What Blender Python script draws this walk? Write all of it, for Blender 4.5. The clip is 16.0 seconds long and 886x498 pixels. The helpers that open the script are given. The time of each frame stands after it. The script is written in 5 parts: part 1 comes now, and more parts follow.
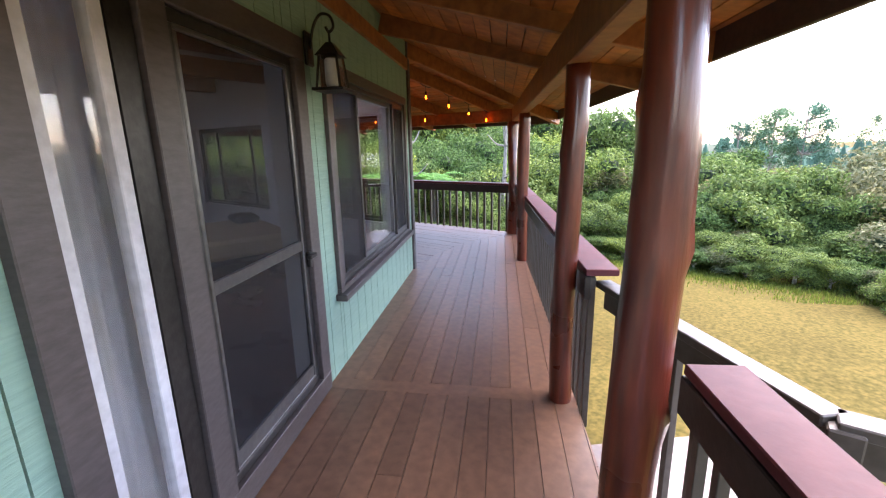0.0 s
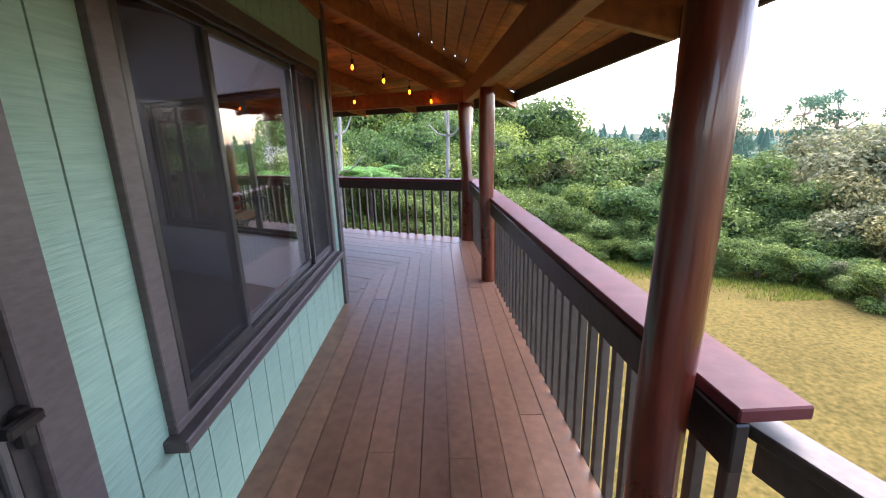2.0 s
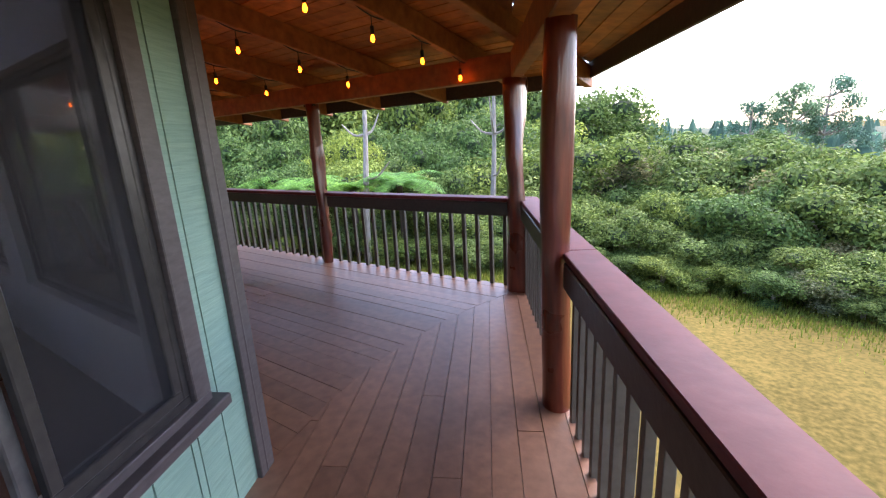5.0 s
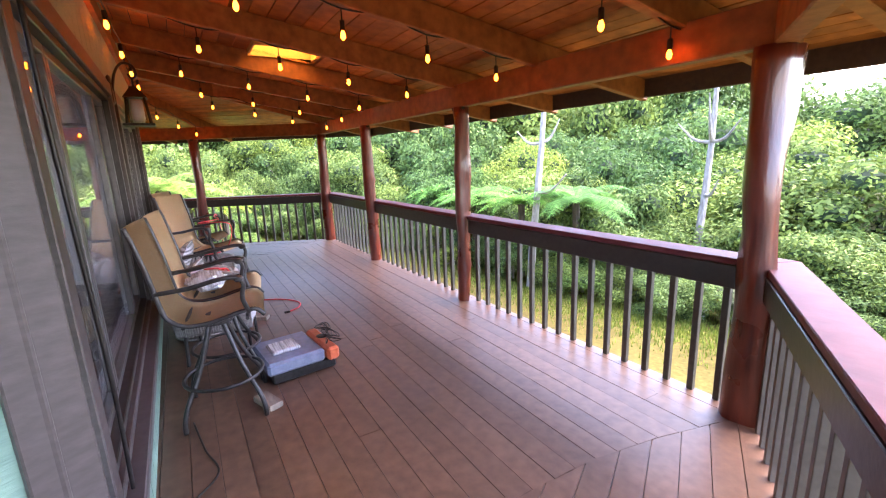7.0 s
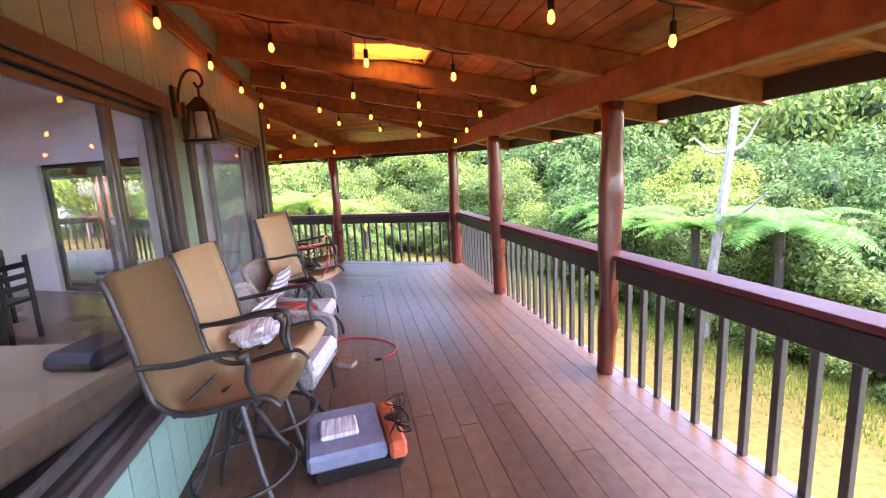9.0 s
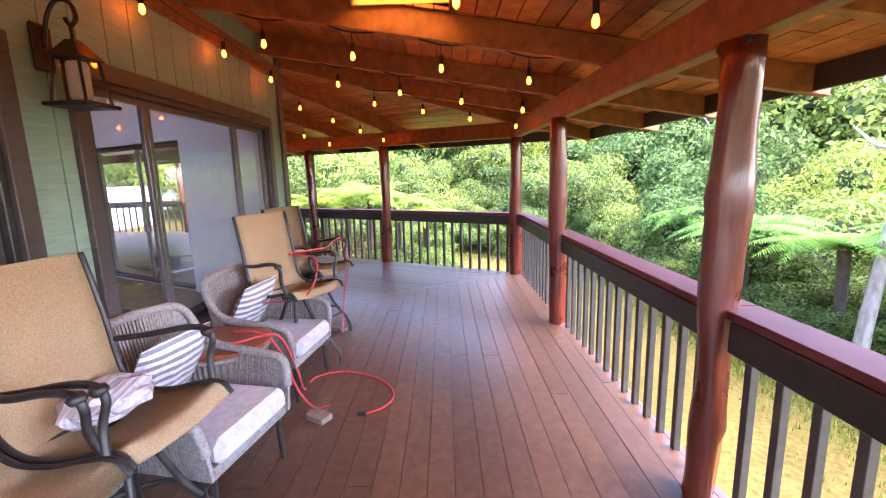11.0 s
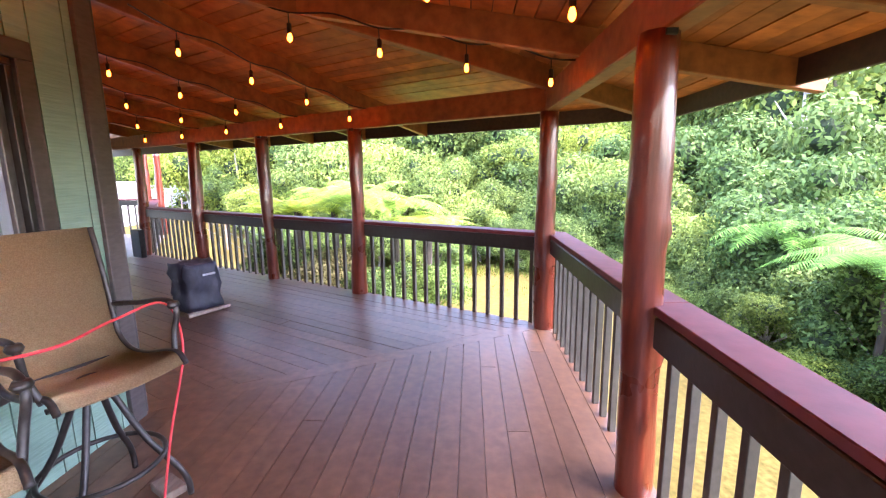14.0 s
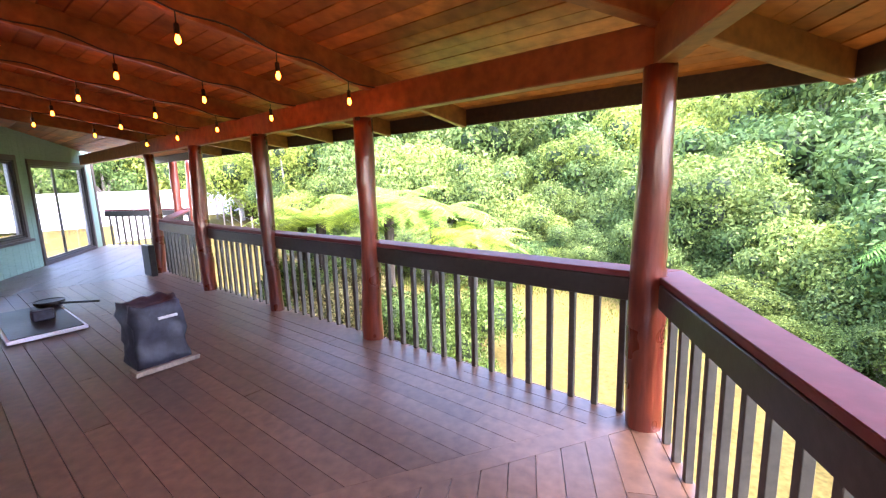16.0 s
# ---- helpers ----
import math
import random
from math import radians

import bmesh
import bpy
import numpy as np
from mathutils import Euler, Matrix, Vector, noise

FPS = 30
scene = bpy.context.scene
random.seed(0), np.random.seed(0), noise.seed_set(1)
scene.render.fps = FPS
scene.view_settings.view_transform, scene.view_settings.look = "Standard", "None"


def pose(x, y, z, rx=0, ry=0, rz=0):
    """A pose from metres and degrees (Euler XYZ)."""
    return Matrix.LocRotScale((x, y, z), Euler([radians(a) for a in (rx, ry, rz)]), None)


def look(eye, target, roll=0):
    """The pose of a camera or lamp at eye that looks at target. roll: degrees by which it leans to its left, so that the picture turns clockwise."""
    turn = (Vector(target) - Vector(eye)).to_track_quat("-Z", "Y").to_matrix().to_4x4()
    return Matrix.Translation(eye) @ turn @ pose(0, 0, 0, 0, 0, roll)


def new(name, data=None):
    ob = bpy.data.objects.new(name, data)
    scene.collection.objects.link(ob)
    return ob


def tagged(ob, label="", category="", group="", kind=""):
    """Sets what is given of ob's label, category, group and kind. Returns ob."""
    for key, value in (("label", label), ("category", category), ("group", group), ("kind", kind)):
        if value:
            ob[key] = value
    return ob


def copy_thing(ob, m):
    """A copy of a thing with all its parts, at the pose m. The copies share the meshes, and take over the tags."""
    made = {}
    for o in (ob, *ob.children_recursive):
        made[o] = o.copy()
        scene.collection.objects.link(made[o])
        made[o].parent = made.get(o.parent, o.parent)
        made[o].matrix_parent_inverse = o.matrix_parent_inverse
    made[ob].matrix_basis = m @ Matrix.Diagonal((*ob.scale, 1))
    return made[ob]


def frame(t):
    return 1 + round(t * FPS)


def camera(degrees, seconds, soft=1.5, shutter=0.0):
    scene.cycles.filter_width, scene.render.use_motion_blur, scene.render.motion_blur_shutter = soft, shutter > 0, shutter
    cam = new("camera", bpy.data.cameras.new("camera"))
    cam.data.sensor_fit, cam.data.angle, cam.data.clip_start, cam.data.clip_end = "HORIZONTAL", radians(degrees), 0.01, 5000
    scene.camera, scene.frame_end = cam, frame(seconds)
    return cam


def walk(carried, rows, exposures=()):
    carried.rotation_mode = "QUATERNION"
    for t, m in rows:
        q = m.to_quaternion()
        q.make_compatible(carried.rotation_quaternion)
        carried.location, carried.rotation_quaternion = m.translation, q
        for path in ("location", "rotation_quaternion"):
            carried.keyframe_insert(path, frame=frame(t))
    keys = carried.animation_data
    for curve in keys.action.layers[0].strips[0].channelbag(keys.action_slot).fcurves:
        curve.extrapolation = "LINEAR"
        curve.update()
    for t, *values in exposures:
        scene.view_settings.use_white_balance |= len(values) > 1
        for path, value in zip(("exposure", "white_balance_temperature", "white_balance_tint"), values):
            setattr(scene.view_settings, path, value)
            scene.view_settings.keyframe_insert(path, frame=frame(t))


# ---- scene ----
cam = camera(91.6, 16.0, soft=1.2)
PATH = [
    (0, (0.259, -0.407, 1.693), (-0.905, 1.153, 1.232), -1.2),
    (0.5, (-0.051, -0.136, 1.674), (-1.015, 1.554, 1.209), -0.8),
    (1, (-0.327, 0.205, 1.619), (-1.251, 1.912, 1.14), -1.6),
    (1.5, (-0.5, 0.535, 1.611), (-1.433, 2.234, 1.119), -1.6),
    (2, (-0.717, 0.908, 1.64), (-1.644, 2.607, 1.137), -1.7),
    (2.5, (-0.872, 1.307, 1.611), (-1.829, 2.992, 1.116), -1.1),
    (3, (-1.047, 1.663, 1.616), (-2.017, 3.337, 1.111), -1.1),
    (5.5, (-1.963, 3.496, 1.596), (-3.147, 5.032, 1.109), -2.2),
    (6, (-2.182, 3.834, 1.601), (-3.475, 5.28, 1.113), -1.2),
    (6.5, (-2.35, 4.148, 1.637), (-3.874, 5.353, 1.163), -2.6),
    (7, (-2.523, 4.4, 1.648), (-4.204, 5.397, 1.22), -2.3),
    (7.5, (-2.747, 4.582, 1.643), (-4.531, 5.404, 1.266), -2.4),
    (8, (-2.972, 4.802, 1.647), (-4.864, 5.349, 1.298), -3.0),
    (8.5, (-3.195, 4.981, 1.641), (-5.128, 5.368, 1.302), -3.1),
    (9, (-3.483, 5.126, 1.658), (-5.419, 5.501, 1.322), -3.0),
    (9.5, (-3.727, 5.356, 1.625), (-5.686, 5.594, 1.3), -2.5),
    (12, (-5.368, 6.02, 1.616), (-7.338, 5.952, 1.279), -1.1),
    (12.5, (-5.804, 6.122, 1.615), (-7.775, 6.021, 1.289), -0.8),
    (13, (-6.243, 6.125, 1.597), (-8.212, 6.025, 1.258), -0.7),
    (13.5, (-6.679, 6.161, 1.58), (-8.648, 6.07, 1.241), -0.5),
    (14, (-7.086, 6.174, 1.572), (-9.052, 6.047, 1.226), -0.7),
    (14.5, (-7.488, 6.155, 1.576), (-9.453, 6.012, 1.229), -1.1),
    (15, (-7.916, 6.207, 1.569), (-9.864, 5.9, 1.234), -1.8),
    (15.5, (-8.312, 6.232, 1.558), (-10.26, 5.912, 1.234), -1.7),
    (16, (-8.7, 6.205, 1.575), (-10.636, 5.823, 1.245), -1.8),
]
EXPOSURES = [(0.0, 3.3, 6700, 25), (1.8, 3.15, 6650, 25), (2.5, 2.9, 6550, 25), (3.2, 3.08, 6600, 25), (5.5, 2.98, 6600, 25), (6.2, 3.3, 6550, 25), (7.0, 4.1, 6450, 28), (8.0, 4.3, 6450, 31), (16.0, 4.48, 6450, 33)]
walk(cam, [(t, look(eye, target, roll)) for t, eye, target, roll in PATH], EXPOSURES)

# ---- world and sun ----
world = bpy.data.worlds.new("World")
scene.world = world
world.use_nodes = True
wn, wl = world.node_tree.nodes, world.node_tree.links
sky = wn.new("ShaderNodeTexSky")
sky.sky_type = "NISHITA"
sky.sun_disc = False
sky.sun_elevation, sky.sun_rotation = radians(52), radians(20)
sky.air_density, sky.dust_density, sky.ozone_density = 1.0, 1.5, 1.5
wl.new(sky.outputs["Color"], wn["Background"].inputs["Color"])
wn["Background"].inputs["Strength"].default_value = 0.15
sun = new("sun", bpy.data.lights.new("sun", "SUN"))
sun.data.energy, sun.data.angle, sun.data.color = 1.3, radians(60), (1.0, 0.96, 0.9)
sun.matrix_world = look((0, 0, 30), (-6, -17, 0))


# ---- materials ----
def tree(name):
    m = bpy.data.materials.new(name)
    m.use_nodes = True
    return m, m.node_tree.nodes, m.node_tree.links, m.node_tree.nodes["Principled BSDF"]


def ramp(n, l, fac, stops):
    r = n.new("ShaderNodeValToRGB")
    while len(r.color_ramp.elements) < len(stops):
        r.color_ramp.elements.new(0.5)
    for e, (p, c) in zip(r.color_ramp.elements, stops):
        e.position, e.color = p, (*c, 1)
    l.new(fac, r.inputs["Fac"])
    return r.outputs["Color"]


def mixed(n, l, a, b, fac, mode="MIX"):
    x = n.new("ShaderNodeMix")
    x.data_type, x.blend_type = "RGBA", mode
    for sock, v in ((x.inputs[6], a), (x.inputs[7], b), (x.inputs[0], fac)):
        if isinstance(v, (int, float)):
            sock.default_value = v
        elif isinstance(v, tuple):
            sock.default_value = (*v, 1)
        else:
            l.new(v, sock)
    return x.outputs[2]


def surface(name, dark, light, rough=0.6, metal=0.0, grain=(8, 8, 8), blotch=1.2, vary=0.25, bump=0.15, coat=0.0, rough_vary=0.12, island=False):
    """A worn surface: fine grain, broad blotches, a random tone for each object, and relief."""
    m, n, l, b = tree(name)
    co = n.new("ShaderNodeTexCoord")
    mp = n.new("ShaderNodeMapping")
    mp.inputs["Scale"].default_value = grain
    l.new(co.outputs["Object"], mp.inputs["Vector"])
    fine = n.new("ShaderNodeTexNoise")
    fine.inputs["Scale"].default_value, fine.inputs["Detail"].default_value = 3.0, 6
    l.new(mp.outputs["Vector"], fine.inputs["Vector"])
    broad = n.new("ShaderNodeTexNoise")
    broad.inputs["Scale"].default_value, broad.inputs["Detail"].default_value = blotch, 3
    l.new(co.outputs["Object"], broad.inputs["Vector"])
    base = ramp(n, l, fine.outputs["Fac"], [(0.3, dark), (0.7, light)])
    info = n.new("ShaderNodeNewGeometry" if island else "ShaderNodeObjectInfo")
    tone = ramp(n, l, info.outputs["Random Per Island" if island else "Random"], [(0.0, (1 - vary,) * 3), (1.0, (1 + vary * 0.5,) * 3)])
    spots = ramp(n, l, broad.outputs["Fac"], [(0.35, (1 - vary,) * 3), (0.65, (1.0,) * 3)])
    col = mixed(n, l, mixed(n, l, base, tone, 1.0, "MULTIPLY"), spots, 1.0, "MULTIPLY")
    l.new(col, b.inputs["Base Color"])
    mr = n.new("ShaderNodeMapRange")
    mr.inputs["To Min"].default_value, mr.inputs["To Max"].default_value = max(0.03, rough - rough_vary), min(1, rough + rough_vary)
    l.new(broad.outputs["Fac"], mr.inputs["Value"])
    l.new(mr.outputs["Result"], b.inputs["Roughness"])
    b.inputs["Metallic"].default_value = metal
    b.inputs["Coat Weight"].default_value = coat
    if bump:
        bp = n.new("ShaderNodeBump")
        bp.inputs["Strength"].default_value, bp.inputs["Distance"].default_value = bump, 0.01
        l.new(fine.outputs["Fac"], bp.inputs["Height"])
        l.new(bp.outputs["Normal"], b.inputs["Normal"])
    return m


def leafy(name, dark, light):
    m, n, l, b = tree(name)
    geo = n.new("ShaderNodeNewGeometry")
    info = n.new("ShaderNodeObjectInfo")
    col = ramp(n, l, geo.outputs["Random Per Island"], [(0.0, dark), (0.75, light), (1.0, tuple(min(1, c * 1.5) for c in light))])
    tone = ramp(n, l, info.outputs["Random"], [(0.0, (0.65, 0.8, 0.75)), (0.5, (1.0, 1.0, 0.9)), (1.0, (1.25, 1.15, 0.8))])
    col = mixed(n, l, col, tone, 1.0, "MULTIPLY")
    l.new(col, b.inputs["Base Color"])
    b.inputs["Roughness"].default_value = 0.7
    b.inputs["Specular IOR Level"].default_value = 0.2
    tr = n.new("ShaderNodeBsdfTranslucent")
    l.new(col, tr.inputs["Color"])
    mx = n.new("ShaderNodeMixShader")
    mx.inputs[0].default_value = 0.35
    l.new(b.outputs[0], mx.inputs[1])
    l.new(tr.outputs[0], mx.inputs[2])
    l.new(mx.outputs[0], n["Material Output"].inputs["Surface"])
    return m


def glazing(name, tint=(1, 1, 1), dark=0.0):
    m, n, l, b = tree(name)
    n.remove(b)
    clear, gloss, lw, mx = n.new("ShaderNodeBsdfTransparent"), n.new("ShaderNodeBsdfGlossy"), n.new("ShaderNodeLayerWeight"), n.new("ShaderNodeMixShader")
    steep, share = n.new("ShaderNodeMath"), n.new("ShaderNodeMath")
    clear.inputs["Color"].default_value = (*[c * (1 - dark) for c in tint], 1)
    gloss.inputs["Roughness"].default_value = 0.0
    lw.inputs["Blend"].default_value = 0.5
    steep.operation, steep.inputs[1].default_value = "POWER", 4.0
    share.operation, share.inputs[1].default_value, share.inputs[2].default_value = "MULTIPLY_ADD", 0.75, 0.035
    l.new(lw.outputs["Facing"], steep.inputs[0])
    l.new(steep.outputs[0], share.inputs[0])
    l.new(share.outputs[0], mx.inputs[0])
    l.new(clear.outputs[0], mx.inputs[1])
    l.new(gloss.outputs[0], mx.inputs[2])
    l.new(mx.outputs[0], n["Material Output"].inputs["Surface"])
    return m


def screening(name):
    m, n, l, b = tree(name)
    clear, mx = n.new("ShaderNodeBsdfTransparent"), n.new("ShaderNodeMixShader")
    b.inputs["Base Color"].default_value, b.inputs["Roughness"].default_value = (0.014, 0.014, 0.015, 1), 0.6
    b.inputs["Specular IOR Level"].default_value = 0.1
    mx.inputs[0].default_value = 0.55
    l.new(clear.outputs[0], mx.inputs[1])
    l.new(b.outputs[0], mx.inputs[2])
    l.new(mx.outputs[0], n["Material Output"].inputs["Surface"])
    return m


def glow(name, color, strength):
    m, n, l, b = tree(name)
    b.inputs["Base Color"].default_value = (*color, 1)
    b.inputs["Emission Color"].default_value, b.inputs["Emission Strength"].default_value = (*color, 1), strength
    return m


DECK = surface("deck_boards", (0.122, 0.063, 0.038), (0.196, 0.105, 0.064), 0.38, grain=(5, 5, 5), blotch=0.9, vary=0.22, bump=0.10, rough_vary=0.05)
DECK_GREY = surface("grey_deck_boards", (0.13, 0.10, 0.085), (0.19, 0.15, 0.13), 0.4, vary=0.15)
SIDING = surface("green_siding", (0.185, 0.315, 0.245), (0.235, 0.375, 0.295), 0.65, grain=(2, 2, 30), vary=0.1, bump=0.45)
TRIM = surface("brown_grey_trim", (0.060, 0.048, 0.045), (0.090, 0.073, 0.070), 0.5, grain=(6, 6, 20), vary=0.15)
DARK = surface("dark_rail_paint", (0.020, 0.017, 0.015), (0.036, 0.030, 0.026), 0.4, vary=0.2)
BALUSTER = surface("dark_olive_baluster_paint", (0.045, 0.043, 0.034), (0.075, 0.070, 0.056), 0.5, vary=0.2)
TAUPE = surface("taupe_baluster_paint", (0.070, 0.058, 0.045), (0.105, 0.088, 0.070), 0.5, vary=0.15)
CAP = surface("maroon_cap_paint", (0.12, 0.027, 0.030), (0.170, 0.042, 0.044), 0.55, grain=(4, 4, 4), vary=0.2)
CAP.node_tree.nodes["Principled BSDF"].inputs["Specular IOR Level"].default_value = 0.22
LOG = surface("red_stained_log", (0.095, 0.015, 0.008), (0.225, 0.040, 0.018), 0.3, grain=(9, 9, 1.2), blotch=2.5, vary=0.35, bump=0.4, coat=0.4)
CEIL = surface("cedar_ceiling_boards", (0.32, 0.092, 0.016), (0.60, 0.205, 0.040), 0.55, grain=(3, 3, 3), vary=0.42, bump=0.2, island=True)
RAFTER = surface("stained_rafter", (0.20, 0.066, 0.016), (0.36, 0.130, 0.034), 0.55, grain=(4, 4, 4), vary=0.2, bump=0.25)
EAVE = surface("dark_eave_board", (0.045, 0.025, 0.018), (0.08, 0.045, 0.03), 0.6)
ALU = surface("bronze_window_frame", (0.035, 0.034, 0.033), (0.055, 0.052, 0.05), 0.35, metal=0.5, vary=0.1, bump=0.0)
ALU_LIGHT = surface("grey_metal_frame", (0.085, 0.083, 0.082), (0.13, 0.128, 0.126), 0.35, metal=0.5, vary=0.1, bump=0.0)
GLASS = glazing("window_glass", dark=0.04)
SCREEN = screening("insect_screen")
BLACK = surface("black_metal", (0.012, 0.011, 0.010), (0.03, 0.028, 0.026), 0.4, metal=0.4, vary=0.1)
FRAME = surface("bronze_chair_frame", (0.025, 0.022, 0.020), (0.05, 0.045, 0.042), 0.4, metal=0.3, vary=0.1)
SLING = surface("tan_sling_fabric", (0.44, 0.30, 0.15), (0.64, 0.47, 0.27), 0.75, grain=(60, 60, 60), vary=0.08, bump=0.4)
WICKER = surface("grey_wicker", (0.20, 0.18, 0.165), (0.36, 0.335, 0.31), 0.65, grain=(20, 20, 20), vary=0.1)
CUSHION = surface("pale_grey_cushion", (0.47, 0.46, 0.47), (0.6, 0.59, 0.60), 0.8, vary=0.06)
PLASTIC = surface("clear_wrapped_stripe", (0.33, 0.32, 0.34), (0.78, 0.77, 0.80), 0.18, grain=(2, 26, 2), vary=0.08, bump=0.7)
def striped(name, a, b, scale, rough):
    m, n, l, bs = tree(name)
    co, wv = n.new("ShaderNodeTexCoord"), n.new("ShaderNodeTexWave")
    wv.bands_direction = "Z"
    wv.inputs["Scale"].default_value, wv.inputs["Distortion"].default_value = scale, 0.6
    l.new(co.outputs["Object"], wv.inputs["Vector"])
    l.new(ramp(n, l, wv.outputs["Fac"], [(0.42, a), (0.55, b)]), bs.inputs["Base Color"])
    nz, bp = n.new("ShaderNodeTexNoise"), n.new("ShaderNodeBump")
    nz.inputs["Scale"].default_value, bp.inputs["Strength"].default_value, bp.inputs["Distance"].default_value = 18, 0.6, 0.02
    l.new(co.outputs["Object"], nz.inputs["Vector"])
    l.new(nz.outputs["Fac"], bp.inputs["Height"])
    l.new(bp.outputs["Normal"], bs.inputs["Normal"])
    bs.inputs["Roughness"].default_value, bs.inputs["Coat Weight"].default_value = rough, 0.8
    return m


STRIPE = striped("striped_pillow_cloth", (0.22, 0.21, 0.24), (0.72, 0.71, 0.74), 7.0, 0.3)
TEAK = surface("teak_tabletop", (0.22, 0.06, 0.022), (0.36, 0.115, 0.045), 0.35, grain=(3, 30, 3), vary=0.15)
WHITE = surface("white_interior_paint", (0.66, 0.65, 0.63), (0.74, 0.73, 0.71), 0.8, vary=0.05, bump=0.05)
INFLOOR = surface("interior_wood_floor", (0.10, 0.045, 0.025), (0.17, 0.08, 0.045), 0.3, grain=(2, 12, 2), vary=0.2)
BLUEGREY = surface("blue_grey_plastic", (0.16, 0.18, 0.25), (0.22, 0.24, 0.32), 0.45, vary=0.1)
ORANGE = surface("orange_plastic", (0.55, 0.10, 0.035), (0.72, 0.17, 0.07), 0.4, vary=0.08)
REDCORD = surface("red_rubber_cord", (0.60, 0.035, 0.045), (0.78, 0.07, 0.075), 0.45, vary=0.05)
BAG = surface("navy_bag_cloth", (0.012, 0.012, 0.02), (0.032, 0.032, 0.05), 0.55, grain=(6, 6, 6), vary=0.1, bump=0.3)
RAWWOOD = surface("weathered_board", (0.22, 0.17, 0.13), (0.34, 0.27, 0.21), 0.7, grain=(4, 20, 4), vary=0.2)
BARK = surface("grey_bark", (0.22, 0.19, 0.16), (0.44, 0.40, 0.34), 0.85, grain=(6, 6, 2), vary=0.2, bump=0.6)
DARKBARK = surface("dark_bark", (0.05, 0.04, 0.03), (0.10, 0.08, 0.06), 0.9, grain=(6, 6, 2), bump=0.6)
LAWN = surface("dry_lawn", (0.062, 0.057, 0.016), (0.148, 0.110, 0.033), 0.95, grain=(5, 5, 5), blotch=0.35, vary=0.35, bump=0.35)
LAWN.node_tree.nodes["Principled BSDF"].inputs["Specular IOR Level"].default_value = 0.03
GRASS = leafy("grass_blade", (0.06, 0.11, 0.015), (0.16, 0.2, 0.04))
# Dark green painted for shade inside crowns; the far hillside wears it too.
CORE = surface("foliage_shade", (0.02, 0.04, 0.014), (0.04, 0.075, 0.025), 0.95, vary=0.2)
LEAF = leafy("green_leaf", (0.040, 0.082, 0.022), (0.140, 0.205, 0.058))
LEAF_LIGHT = leafy("light_green_leaf", (0.080, 0.135, 0.028), (0.225, 0.300, 0.075))
LEAF_OLIVE = leafy("olive_leaf", (0.070, 0.090, 0.040), (0.225, 0.215, 0.115))
# Blue-green tint puts the haze of distance into the leaf colour.
LEAF_FAR = leafy("haze_tinted_far_leaf", (0.06, 0.12, 0.085), (0.12, 0.22, 0.16))
FERN = leafy("fern_leaf", (0.10, 0.20, 0.02), (0.30, 0.42, 0.07))
FERN_GREEN = leafy("green_fern_leaf", (0.04, 0.13, 0.02), (0.11, 0.27, 0.05))
BULB = glow("warm_bulb_glass", (1.0, 0.11, 0.0022), 4.5)
FROST = surface("frosted_lamp_glass", (0.5, 0.5, 0.48), (0.62, 0.62, 0.6), 0.3, vary=0.05, bump=0)
AMBER = surface("amber_skylight_well", (0.75, 0.45, 0.16), (0.85, 0.55, 0.22), 0.6, vary=0.05, bump=0)
TARP = surface("white_tarp", (0.75, 0.78, 0.8), (0.85, 0.87, 0.88), 0.6, vary=0.05)


# ---- mesh helpers ----
def origin(ob):
    o = Vector((0, 0, 0))
    while ob is not None:
        o += ob.location
        ob = ob.parent
    return o


def part(name, bm, material, parent=None, label="", smooth=False, local=False):
    """Links a bmesh (world places, unless local) as one mesh object under a thing or a part."""
    if parent is not None and not local:
        bmesh.ops.translate(bm, verts=bm.verts, vec=-origin(parent))
    me = bpy.data.meshes.new(name)
    bm.to_mesh(me)
    bm.free()
    me.materials.append(material)
    if smooth:
        me.polygons.foreach_set("use_smooth", [True] * len(me.polygons))
    ob = new(name, me)
    if parent is not None:
        ob.parent = parent
    return tagged(ob, label) if label else ob


def thing(name, base, label, category, group="", kind=""):
    ob = new(name)
    ob.location = base
    ob.empty_display_size = 0.1
    return tagged(ob, label, category, group, kind)


def add_box(bm, c, size, rot=None, bevel=0.0):
    r = bmesh.ops.create_cube(bm, size=1.0)
    vs = r["verts"]
    bmesh.ops.scale(bm, verts=vs, vec=size)
    if bevel:
        es = list({e for v in vs for e in v.link_edges})
        g = bmesh.ops.bevel(bm, geom=es, offset=bevel, segments=1, affect="EDGES")
        vs = list({v for f in g["faces"] for v in f.verts} | {v for v in vs if v.is_valid})
    m = Matrix.Translation(c) @ (rot.to_4x4() if rot is not None else Matrix.Identity(4))
    bmesh.ops.transform(bm, matrix=m, verts=vs)
    return bm


def box(c, size, rot=None, bevel=0.0):
    return add_box(bmesh.new(), c, size, rot, bevel)


def beam_between(bm, a, b, w, h, up=Vector((0, 0, 1)), bevel=0.0):
    """A straight bar from a to b, w wide across and h high."""
    a, b = Vector(a), Vector(b)
    d = (b - a).normalized()
    side = up.cross(d).normalized()
    top = d.cross(side)
    rot = Matrix((d, side, top)).transposed()
    return add_box(bm, (a + b) / 2, ((b - a).length, w, h), rot, bevel)


